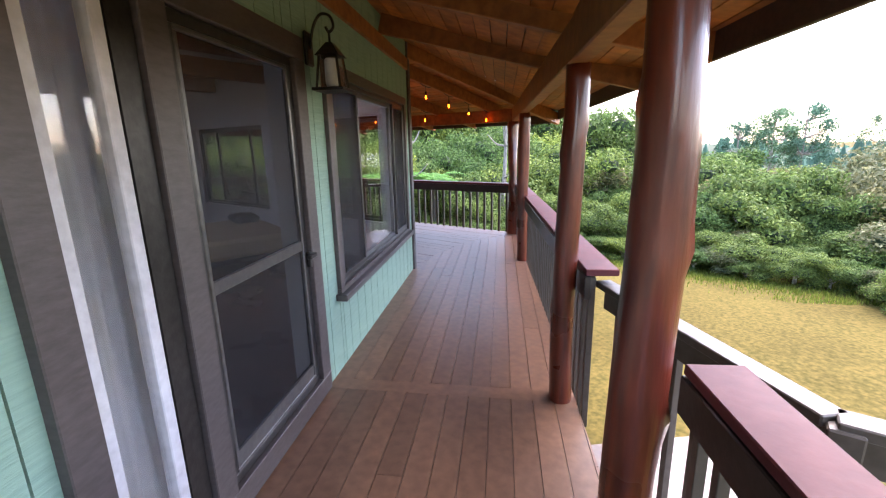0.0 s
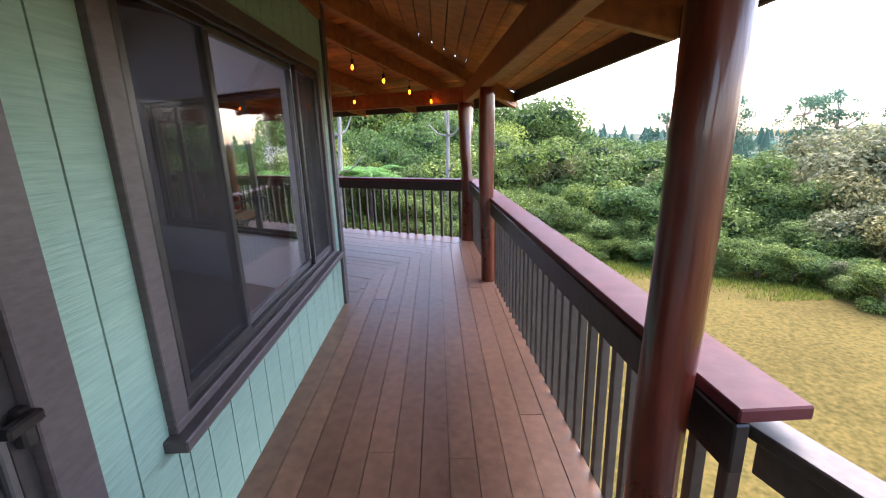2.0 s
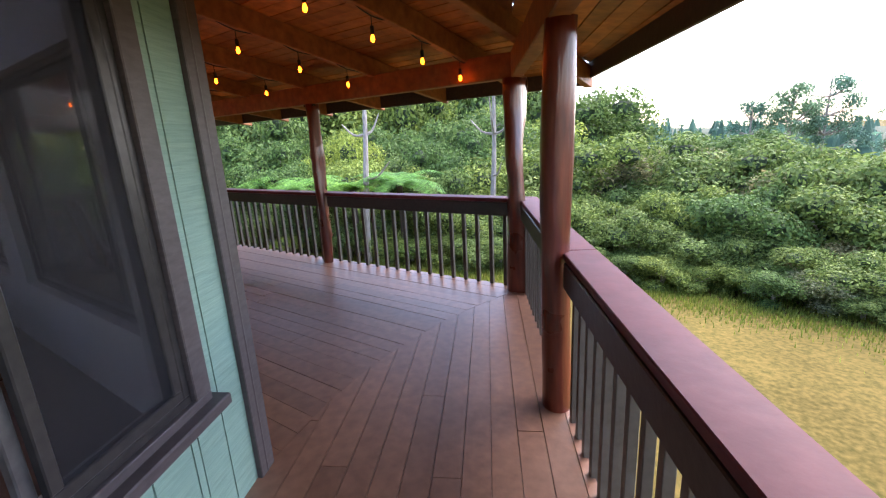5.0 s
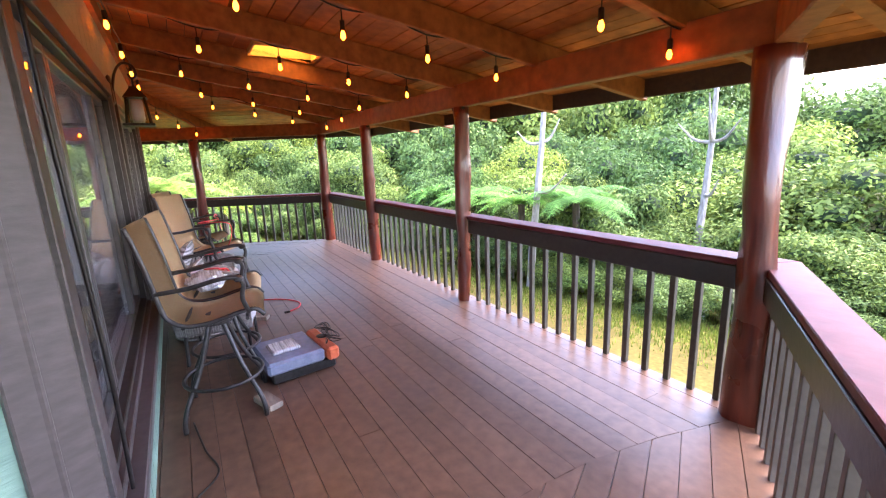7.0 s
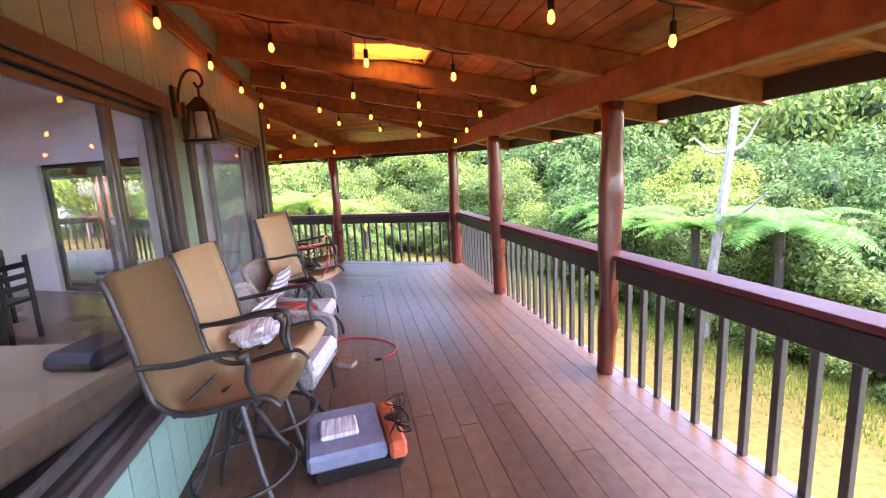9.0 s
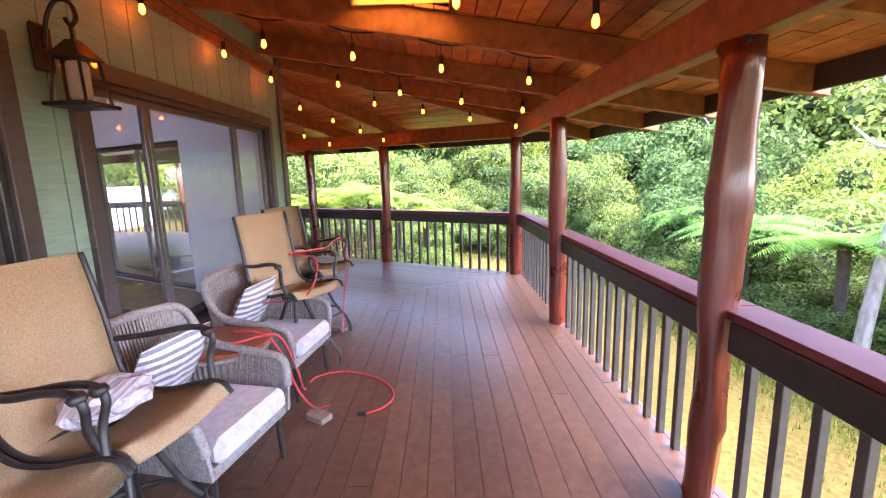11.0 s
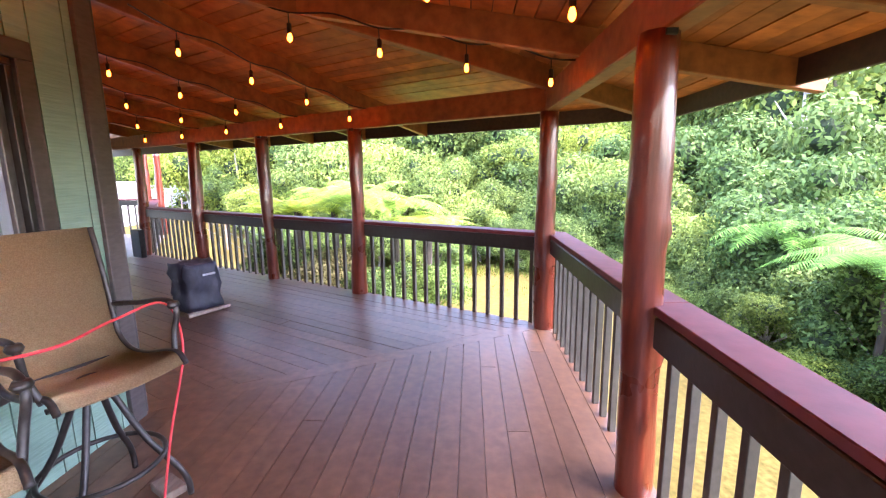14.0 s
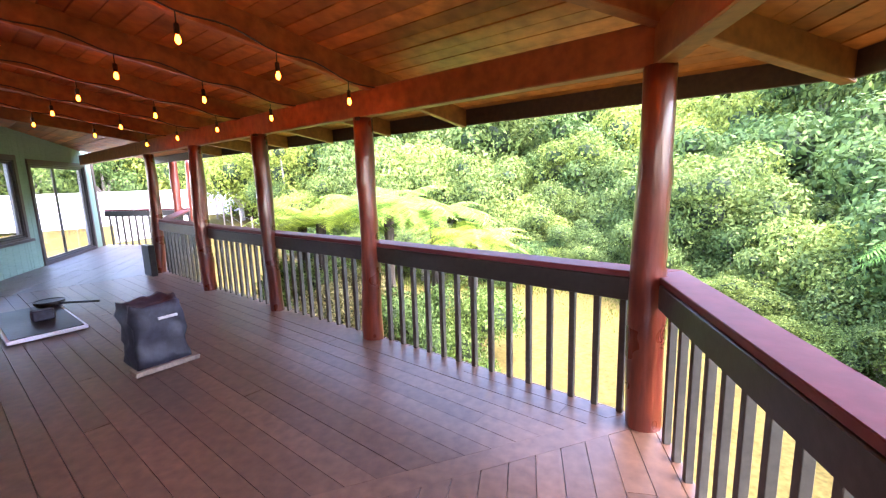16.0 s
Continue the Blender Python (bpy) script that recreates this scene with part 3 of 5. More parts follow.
def rafter(sec, inner, outer, group, w=0.07, h=0.19, tail=True):
    zi, zo = sec.rafter(inner), sec.rafter(outer)
    return tagged(part("rafter", beam_between(bmesh.new(), at(inner, zi + h / 2), at(outer, zo + h / 2), w, h, bevel=0.006), RAFTER), "stained wooden rafter under the porch ceiling", "rafter", group)


RAFT = []
B_X = (-4.17, -5.39, -6.61, -7.83, -9.06, -10.3)
for x in B_X:
    inner = V2(max(x, -9.45), 4.05)
    if x < -9.6:
        inner = V2(-10.18, 4.95)
    outer = V2(x, EB.y)
    RAFT.append((SB, inner, outer))
for s in (1.25, 2.6, 3.95, 5.3, 6.6):
    q = CA + DA * s
    RAFT.append((SA, q + NA * 0.02, meet(q, NA, EA, OA)))
for s in (0.62, 1.84, 3.06, 4.28, 5.5, 6.72):
    q = CB + dc * s
    RAFT.append((SC, q + NC * 0.02, meet(q, NC, EC, DC)))
for sec, i, o in RAFT:
    rafter(sec, i, o, "porch rafters")
for c, k, sec in ((CA, K1, SB), (CB, K2, SB)):
    tagged(part("hip_rafter", beam_between(bmesh.new(), at(c, 2.33 + ROOF_IN + 0.1), at(k, sec.rafter(k) + 0.1), 0.09, 0.22, bevel=0.006), RAFTER), "stained hip rafter at the porch corner", "rafter", "porch rafters")


def ceiling(name, sec, region, along, hole=None):
    """Boards side by side over a region, as strips with thin gaps, and a roof sheet above."""
    bm = bmesh.new()
    n = V2(-along.y, along.x)
    o = region[0]
    ds = [(p - o).dot(n) for p in region]
    k0, k1, w = math.floor(min(ds) / 0.14), math.ceil(max(ds) / 0.14), 0.14
    rnd = random.Random(5)

    def lay(poly, z0, thick):
        if len(poly) < 3:
            return
        lift = rnd.uniform(0, 0.006)
        top = [bm.verts.new((p.x, p.y, sec.rafter(p) + z0 + thick)) for p in poly]
        low = [bm.verts.new((p.x, p.y, sec.rafter(p) + z0 - lift)) for p in poly]
        bm.faces.new(top)
        bm.faces.new(low[::-1])
        for i in range(len(poly)):
            j = (i + 1) % len(poly)
            bm.faces.new((top[i], low[i], low[j], top[j]))

    for k in range(k0, k1):
        strip = clip(clip(region, o + n * (k * w + 0.0045), n), o + n * ((k + 1) * w - 0.0045), -n)
        if len(strip) < 3:
            continue
        pieces = [strip]
        if hole:
            (hx0, hx1, hy0, hy1), pieces, rest = hole, [], strip
            for a, m in ((V2(hx0, 0), V2(-1, 0)), (V2(hx1, 0), V2(1, 0)), (V2(0, hy0), V2(0, -1)), (V2(0, hy1), V2(0, 1))):
                pieces.append(clip(rest, a, m))
                rest = clip(rest, a, -m) if len(rest) > 2 else rest
        for pc in pieces:
            if len(pc) > 2:
                lay(pc, 0.192, 0.02)
    bmesh.ops.recalc_face_normals(bm, faces=bm.faces)
    tagged(part(name, bm, CEIL), "warm cedar board ceiling of the porch", "ceiling", kind="structure")
    up = bmesh.new()
    parts = [region]
    if hole:
        (hx0, hx1, hy0, hy1), parts, rest = hole, [], region
        for a, m in ((V2(hx0, 0), V2(-1, 0)), (V2(hx1, 0), V2(1, 0)), (V2(0, hy0), V2(0, -1)), (V2(0, hy1), V2(0, 1))):
            parts.append(clip(rest, a, m))
            rest = clip(rest, a, -m)
    for pc in parts:
        if len(pc) > 2:
            up.faces.new([up.verts.new((p.x, p.y, sec.rafter(p) + 0.225)) for p in pc])
            up.faces.new([up.verts.new((p.x, p.y, sec.rafter(p) + 0.25)) for p in pc])
    tagged(part("roof_" + name, up, EAVE), "dark roof sheet above the porch", "roof", kind="structure")


SKY_B = (-7.76, -7.3, 5.22, 5.86)
ceiling("ceiling_a", SA, [CA, CA + DA * 9.0, meet(CA + DA * 9.0, NA, EA, OA), K1], DA)
ceiling("ceiling_b", SB, [CA, K1, K2, CB], V2(1, 0), SKY_B)
ceiling("ceiling_c", SC, [CB, K2, EC + DC * 13.0, CB + dc * 13.0 + NC * 0.1], dc)
# skylight well
sk = thing("skylight", (-7.53, 5.54, 2.75), "small skylight with an amber-lit wooden well", "skylight", kind="structure")
zz = SB.rafter(V2(-7.53, 5.54)) + 0.21
pb = bmesh.new()
for c, sz in (((-7.77, 5.54, zz + 0.08), (0.02, 0.68, 0.2)), ((-7.29, 5.54, zz + 0.08), (0.02, 0.68, 0.2)), ((-7.53, 5.21, zz + 0.1), (0.46, 0.02, 0.2)), ((-7.53, 5.87, zz + 0.06), (0.46, 0.02, 0.2))):
    add_box(pb, c, sz)
part("well", pb, AMBER, sk)
mt, nn, ll, bb = tree("milky_skylight_sheet")
tl = nn.new("ShaderNodeBsdfTranslucent")
tl.inputs["Color"].default_value = (0.9, 0.62, 0.25, 1)
ll.new(tl.outputs[0], nn["Material Output"].inputs["Surface"])
part("pane", box((-7.53, 5.54, zz + 0.17), (0.5, 0.70, 0.01)), mt, sk, "milky amber skylight sheet")
# fascia boards
for a, b, sec in ((EA + OA * 11.0, K1, SA), (K1, K2, SB), (K2, EC + DC * 13.0, SC)):
    za, zb = sec.rafter(a) + 0.12, sec.rafter(b) + 0.12
    tagged(part("fascia", beam_between(bmesh.new(), at(a, za), at(b, zb), 0.035, 0.2, bevel=0.004), EAVE), "dark fascia board along the eave", "trim", kind="structure")


# ---- railings ----
def railing(a, b, out, spacing, bal_mat, label, top=0.97, cap=True, low=-0.12, ends=(0.09, 0.09), turn_a=None, turn_b=None):
    """Cap board, dark side board and separate balusters between two posts."""
    d, length = (b - a).normalized(), (b - a).length
    ka, kb = (a if ends[0] == 0.09 else a + d * ends[0]), (b if ends[1] == 0.09 else b - d * ends[1])
    wa, wb = (out if v is None else v / v.dot(out) for v in (turn_a, turn_b))
    a, b = a + d * ends[0], b - d * ends[1]
    length = (b - a).length
    m = (a + b) / 2
    rot = Matrix(((d.x, out.x, 0), (d.y, out.y, 0), (0, 0, 1)))
    r = thing("railing", (m.x, m.y, 0), label, "railing", "deck railings")
    if cap:
        plate = slab([ka + wa * 0.022 + d * 0.002, kb + wb * 0.022 - d * 0.002, kb + wb * 0.215 - d * 0.002, ka + wa * 0.215 + d * 0.002], lambda p: top, 0.04)
        bmesh.ops.bevel(plate, geom=plate.edges[:], offset=0.005, segments=1, affect="EDGES")
        part("cap", plate, CAP, r, "maroon painted cap board")
    else:
        part("cap", box((m.x, m.y, top - 0.02), (length, 0.1, 0.04), rot, 0.005), TAUPE, r)
    part("side_board", box((m.x + out.x * 0.035, m.y + out.y * 0.035, top - 0.115), (length, 0.04, 0.145), rot, 0.005), DARK if cap else TAUPE, r, "dark painted side board")
    n = max(1, round(length / spacing))
    bm = box((0, 0, 0), (0.04, 0.04, top - 0.06 - low), None, 0.003)
    me = None
    for i in range(n):
        c = a + d * (length * (i + 0.5) / n) + out * 0.075
        if me is None:
            ob = part("baluster", bm, bal_mat, r, local=True)
            me = ob.data
        else:
            ob = new("baluster", me)
            ob.parent = r
        ob.matrix_basis = Matrix.Translation(Vector((c.x - m.x, c.y - m.y, (top - 0.06 + low) / 2))) @ rot.to_4x4()
    return r


W_LABEL = "deck railing with maroon cap, dark side board and square balusters"
BIS1, BIS4 = (SA.out + SB.out).normalized(), (SB.out + SC.out).normalized()
railing(P1, P2, SB.out, 0.165, BALUSTER, W_LABEL, turn_a=BIS1)
railing(P2, P3, SB.out, 0.165, BALUSTER, W_LABEL)
railing(P3, P4, SB.out, 0.165, BALUSTER, W_LABEL, turn_b=BIS4)
railing(P4, P5, SC.out, 0.165, BALUSTER, W_LABEL, turn_a=BIS4)
for a, b in ((P5, P6), (P6, P7), (P7, P8)):
    railing(a, b, SC.out, 0.165, BALUSTER, W_LABEL)
railing(PA2, P1, SA.out, 0.135, TAUPE, "deck railing with maroon cap and taupe balusters", turn_b=BIS1)
railing(R3, PA2, SA.out, 0.135, TAUPE, "deck railing with maroon cap and taupe balusters", ends=(-0.03, 0.09))
railing(R4, R4 + OA * 1.75, SA.out, 0.135, TAUPE, "deck railing with maroon cap beside the steps", ends=(0.05, 0.1))
L1 = V2(0.52, 1.22)
lo = V2(0.74, 0.67)
railing(R3 + V2(0.05, 0.17), L1, lo, 0.17, TAUPE, "lower taupe railing round the side landing", top=0.88, cap=False, low=-0.2, ends=(0.06, 0.0))
railing(L1, L1 + V2(0.62, 0.0), V2(0, 1), 0.17, TAUPE, "lower taupe railing round the side landing", top=0.88, cap=False, low=-0.2, ends=(0.0, 0.0))
newel = thing("newel_post", (L1.x + 0.02, L1.y - 0.02, -0.2), "square taupe newel post of the side landing", "post")
part("shaft", box((L1.x + 0.02, L1.y - 0.02, 0.33), (0.09, 0.09, 1.06), None, 0.006), TAUPE, newel)
# far railings past the wing
railing(P8, V2(-17.9, -2.2), V2(-0.577, 0.817), 0.165, BALUSTER, W_LABEL)
railing(V2(-18.5, -5.15), V2(-18.6, -2.5), V2(-1.0, -0.04), 0.2, BALUSTER, "dark far railing closing the end of the deck", ends=(0.0, 0.02))
log_post(V2(-18.0, -2.3), 31, 0.085, 2.2, 0.6)
log_post(V2(-18.6, -2.4), 32, 0.08, 2.2, 0.3)
vent = thing("speaker_box", (-15.05, -0.33, 0.0), "black box standing against the far railing", "box")
part("body", box((-15.05, -0.33, 0.29), (0.1, 0.34, 0.55), Matrix.Rotation(radians(-27), 3, "Z"), 0.01), BLACK, vent)


# ---- stool, chairs and table ----
def sling_stool():
    t = thing("bar_stool", (0, 0, 0), "swivel bar stool with tan sling seat and bronze metal frame", "chair", "bar stools on the deck")
    keys = [(0, -0.345, 1.31), (0, -0.32, 1.22), (0, -0.275, 1.02), (0, -0.245, 0.84), (0, -0.215, 0.755), (0, -0.13, 0.70), (0, 0.0, 0.70), (0, 0.15, 0.735), (0, 0.25, 0.745), (0, 0.30, 0.70)]
    line = curve_points(keys, 5)
    bm = bmesh.new()
    rows = []
    for i, p in enumerate(line):
        rows.append([bm.verts.new((x * 0.235, p.y + 0.012 * (1 - x * x) * (-1 if p.z > 0.80 else 0), p.z - 0.018 * (1 - x * x) * (1 if p.z < 0.80 else 0))) for x in (-1, -0.6, -0.2, 0.2, 0.6, 1)])
    for a, b in zip(rows, rows[1:]):
        for k in range(5):
            bm.faces.new((a[k], a[k + 1], b[k + 1], b[k]))
    bmesh.ops.solidify(bm, geom=bm.faces[:], thickness=0.008)
    part("sling", bm, SLING, t, "woven tan sling seat and back", smooth=True)
    for sx in (-1, 1):
        part("side_rail", tube(bmesh.new(), [(sx * 0.245, p.y, p.z - 0.004) for p in line], 0.014, 8), FRAME, t, smooth=True)
        arm = curve_points([(sx * 0.25, -0.262, 0.915), (sx * 0.285, -0.08, 0.935), (sx * 0.29, 0.07, 0.965), (sx * 0.29, 0.17, 0.965), (sx * 0.288, 0.205, 0.92), (sx * 0.275, 0.19, 0.83), (sx * 0.25, 0.215, 0.725)], 5)
        part("armrest", tube(bmesh.new(), arm, 0.014, 8), FRAME, t, smooth=True)
        part("arm_scroll", lathe([(0.022, -0.016), (0.03, 0.0), (0.022, 0.016)], 10, (sx * 0.288, 0.185, 0.955)), FRAME, t, smooth=True)
    for y in (-0.15, 0.2):
        part("cross_bar", tube(bmesh.new(), [(-0.24, y, 0.685), (0.24, y, 0.685)], 0.012, 6), FRAME, t)
    part("swivel", lathe([(0.10, 0.62), (0.11, 0.635), (0.11, 0.66), (0.05, 0.68)], 16), FRAME, t)
    for k in range(4):
        a = math.pi / 4 + k * math.pi / 2
        c, s = math.cos(a), math.sin(a)
        part("leg", tube(bmesh.new(), curve_points([(0.05 * c, 0.05 * s, 0.64), (0.09 * c, 0.09 * s, 0.54), (0.18 * c, 0.18 * s, 0.33), (0.29 * c, 0.29 * s, 0.16), (0.325 * c, 0.325 * s, 0.07), (0.33 * c, 0.33 * s, 0.0)], 4), 0.015, 8), FRAME, t, smooth=True)
    part("foot_ring", tube(bmesh.new(), [(0.24 * math.cos(q * math.pi / 14), 0.24 * math.sin(q * math.pi / 14), 0.25) for q in range(28)], 0.012, 8, closed=True), FRAME, t, smooth=True)
    return t


def wicker_chair():
    t = thing("wicker_armchair", (0, 0, 0), "grey woven wicker armchair with a pale cushion and wrapped striped pillow", "chair", "wicker armchairs")
    bm = bmesh.new()
    rim = curve_points([(-0.32, 0.31, 0.42), (-0.34, 0.27, 0.57), (-0.345, 0.05, 0.61), (-0.335, -0.20, 0.66), (-0.30, -0.33, 0.86), (-0.12, -0.37, 0.90), (0.12, -0.37, 0.90), (0.30, -0.33, 0.86), (0.335, -0.20, 0.66), (0.345, 0.05, 0.61), (0.34, 0.27, 0.57), (0.32, 0.31, 0.42)], 6)
    base = curve_points([(-0.30, 0.31, 0.28), (-0.30, 0.27, 0.28), (-0.30, 0.05, 0.28), (-0.30, -0.18, 0.28), (-0.27, -0.25, 0.28), (-0.10, -0.27, 0.28), (0.10, -0.27, 0.28), (0.27, -0.25, 0.28), (0.30, -0.18, 0.28), (0.30, 0.05, 0.28), (0.30, 0.27, 0.28), (0.30, 0.31, 0.28)], 6)
    part("rim", tube(bmesh.new(), rim, 0.026, 8), WICKER, t, smooth=True)
    for i in range(0, len(rim)):
        beam_between(bm, base[i], rim[i], 0.014, 0.02)
        if i < len(rim) - 1:
            beam_between(bm, (base[i] + base[i + 1]) / 2, (rim[i] + rim[i + 1]) / 2, 0.012, 0.018)
    for f in (0.02, 0.35, 0.6):
        tube(bm, [b.lerp(r, f) for b, r in zip(base, rim)], 0.009, 6)
    part("weave", bm, WICKER, t, "upright grey wicker strands")
    part("seat_frame", box((0, 0.03, 0.29), (0.58, 0.56, 0.06), None, 0.015), WICKER, t)
    part("cushion", box((0, 0.06, 0.385), (0.54, 0.56, 0.13), None, 0.035), CUSHION, t, "pale grey seat cushion")
    for x in (-0.25, 0.25):
        for y in (-0.2, 0.27):
            part("leg", tube(bmesh.new(), [(x * 1.04, y * 1.04, 0.0), (x, y, 0.28)], 0.014, 8), FRAME, t)
    pm = bmesh.new()
    bmesh.ops.create_grid(pm, x_segments=12, y_segments=12, size=0.22)
    for v in pm.verts:
        e = max(0.0, (1 - (v.co.x / 0.22) ** 2) * (1 - (v.co.y / 0.22) ** 2))
        v.co.z = 0.075 * e ** 0.5 + 0.012 * noise.noise(v.co * 14)
    g = bmesh.ops.duplicate(pm, geom=pm.faces[:] + pm.verts[:] + pm.edges[:])
    for v in [v for v in g["geom"] if isinstance(v, bmesh.types.BMVert)]:
        v.co.z *= -1
    bmesh.ops.transform(pm, matrix=pose(0, -0.17, 0.63, 62, 0, 0), verts=pm.verts)
    part("pillow", pm, STRIPE, t, "striped pillow in shiny clear wrap", smooth=True)
    return t


def wicker_table():
    t = thing("side_table", (0, 0, 0), "round wicker side table with a reddish wood top", "table")
    part("tabletop", lathe([(0.27, 0.57), (0.285, 0.575), (0.285, 0.595), (0.275, 0.60)], 32), TEAK, t, "round reddish wood tabletop")
    bm = bmesh.new()
    for k in range(44):
        a = 2 * math.pi * k / 44
        beam_between(bm, (0.22 * math.cos(a), 0.22 * math.sin(a), 0.02), (0.25 * math.cos(a), 0.25 * math.sin(a), 0.56), 0.012, 0.02)
    part("weave", bm, WICKER, t, "upright grey wicker strands")
    rm = bmesh.new()
    for r, z in ((0.225, 0.03), (0.255, 0.55)):
        tube(rm, [(r * math.cos(q * math.pi / 16), r * math.sin(q * math.pi / 16), z) for q in range(32)], 0.016, 6, closed=True)
    part("rim", rm, WICKER, t, smooth=True)
    return t


def floor_b(x, y):
    return SB.floor(V2(x, y))


stool = sling_stool()
STOOLS = ((-5.6, 4.47, -8), (-6.12, 4.53, -9), (-8.03, 4.55, -30), (-8.78, 4.48, -22))
for i, (x, y, turn) in enumerate(STOOLS):
    c = copy_thing(stool, pose(x, y, floor_b(x, y), 0, 0, turn)) if i else stool
    if not i:
        first_stool = pose(x, y, floor_b(x, y), 0, 0, turn)
stool.matrix_basis = first_stool
chair = wicker_chair()
copy_thing(chair, pose(-6.66, 4.5, floor_b(-6.7, 4.5), 0, 0, -12))
chair.matrix_basis = pose(-7.78, 4.46, floor_b(-7.78, 4.46), 0, 0, -8)
table = wicker_table()
table.matrix_basis = pose(-7.19, 4.38, floor_b(-7.2, 4.38))

bagm = bmesh.new()
bmesh.ops.create_icosphere(bagm, subdivisions=3, radius=1.0)
for v in bagm.verts:
    k = 1 + 0.3 * noise.noise(v.co * 2.5) + 0.12 * noise.noise(v.co * 7)
    v.co = Vector((-6.16 + v.co.x * 0.17 * k, 4.46 + v.co.y * 0.14 * k, floor_b(-6.2, 4.5) + 0.765 + v.co.z * 0.07 * k))
clear_bag = thing("plastic_bag", (-6.16, 4.46, floor_b(-6.2, 4.5) + 0.71), "crumpled clear plastic bag lying on a stool seat", "bag")
part("film", bagm, PLASTIC, clear_bag, smooth=False)

# folded table saw on the floor
sx, sy = -5.95, 5.0
zf = floor_b(sx, sy)
saw = thing("table_saw", (sx, sy, zf), "folded blue-grey table saw with an orange end lying on the deck", "tool")
sr = Matrix.Rotation(radians(6), 3, "Z")
part("body", box((sx, sy - 0.06, zf + 0.13), (0.50, 0.44, 0.10), sr, 0.02), BLUEGREY, saw, "blue-grey plastic body")
part("end_panel", box((sx, sy + 0.22, zf + 0.13), (0.50, 0.10, 0.11), sr, 0.02), ORANGE, saw, "orange end panel")
part("base", box((sx + 0.0, sy, zf + 0.045), (0.46, 0.5, 0.09), sr, 0.015), BLACK, saw)
part("parts_bag", box((sx + 0.02, sy - 0.09, zf + 0.195), (0.20, 0.22, 0.03), sr, 0.012), PLASTIC, saw, "clear bag of parts")
part("recess", lathe([(0.045, 0.186), (0.05, 0.19), (0.03, 0.196)], 16, (sx - 0.02, sy + 0.23, zf)), BLACK, saw)
wires = bmesh.new()
rnd = random.Random(3)
for k in range(4):
    tube(wires, curve_points([(sx + rnd.uniform(-0.25, 0.25), sy + 0.25 + rnd.uniform(-0.06, 0.08), zf + 0.2 + rnd.uniform(0, 0.05)) for _ in range(7)], 5), 0.004, 5)
part("cable", wires, BLACK, saw, "tangled black cables")


def lay_cord(name, keys, r, mat, label, zs=0.0):
    pts = [Vector((x, y, z if z is not None else floor_b(x, y) + r)) for x, y, z in keys]
    t = thing(name, pts[0], label, "cable")
    part("cord", tube(bmesh.new(), curve_points(pts, 8), r, 6), mat, t, smooth=True)
    return t


lay_cord("extension_cord", [(-7.0, 4.25, 0.63), (-7.1, 4.5, 0.63), (-7.28, 4.68, 0.6), (-7.45, 4.72, 0.3), (-7.65, 4.7, None), (-7.845, 4.72, None), (-7.94, 4.9, None), (-7.9, 5.08, None), (-7.76, 5.28, None), (-7.55, 5.39, None), (-7.38, 5.34, None), (-7.3, 5.23, None)], 0.008, REDCORD, "red extension cord running from the table across the deck")
lay_cord("extension_cord", [(-7.3, 4.4, 0.63), (-7.22, 4.62, 0.63), (-7.22, 4.72, 0.5), (-7.3, 4.78, 0.2), (-7.38, 4.86, None), (-7.42, 4.95, None)], 0.008, REDCORD, "red cord hanging over the table edge")
lay_cord("extension_cord", [(-7.7, 4.42, 0.7), (-7.78, 4.72, 0.72), (-7.86, 4.8, 0.985), (-8.1, 4.5, 0.995), (-8.4, 4.72, 0.99), (-8.7, 4.7, 0.99), (-8.95, 4.74, 0.985), (-8.98, 4.78, 0.75), (-8.88, 4.74, 0.35), (-8.8, 4.72, None)], 0.006, REDCORD, "red cord draped over the bar stools")
plug = thing("cord_plug", (-7.3, 5.2, 0.005), "black plug at the end of the red cord", "plug")
part("body", box((-7.29, 5.2, 0.022), (0.03, 0.06, 0.024), None, 0.006), BLACK, plug)
lay_cord("power_cable", [(-4.45, 4.12, None), (-4.7, 4.2, None), (-4.9, 4.35, None), (-5.15, 4.3, None), (-5.5, 4.25, None)], 0.006, BLACK, "black cable lying along the wall")
lay_cord("hanging_cable", [(-4.1, 4.12, 2.6), (-4.08, 4.12, 1.8), (-4.1, 4.13, 1.0), (-4.12, 4.12, 0.3), (-4.3, 4.14, None)], 0.007, BLACK, "black cable hanging down the green wall")
for x, y, rz in ((-5.47, 4.70, 20), (-8.92, 4.66, 60), (-7.25, 4.92, 60)):
    z = floor_b(x, y)
    b = thing("wood_block", (x, y, z), "offcut of weathered board lying on the deck", "board")
    part("board", box((x, y, z + 0.021), (0.22 if x > -7 else 0.16, 0.1, 0.042), Matrix.Rotation(radians(rz), 3, "Z"), 0.004), RAWWOOD, b)

# bag on a board
bx, by = -11.77, 2.98
bag = thing("storage_bag", (bx, by, 0.06), "dark navy cloth bag standing upright on a board", "bag")
bm = bmesh.new()
add_box(bm, (bx, by, 0.33), (0.42, 0.34, 0.54), Matrix.Rotation(radians(-26), 3, "Z"))
bmesh.ops.subdivide_edges(bm, edges=bm.edges[:], cuts=7, use_grid_fill=True)
for v in bm.verts:
    k = 1 - 0.12 * (v.co.z - 0.06) / 0.54
    v.co.x, v.co.y = bx + (v.co.x - bx) * k, by + (v.co.y - by) * k
    v.co += 0.05 * noise.noise_vector(v.co * 9) * (1 if v.co.z > 0.1 else 0.2)
part("cloth", bm, BAG, bag, "crumpled navy cloth", smooth=True)
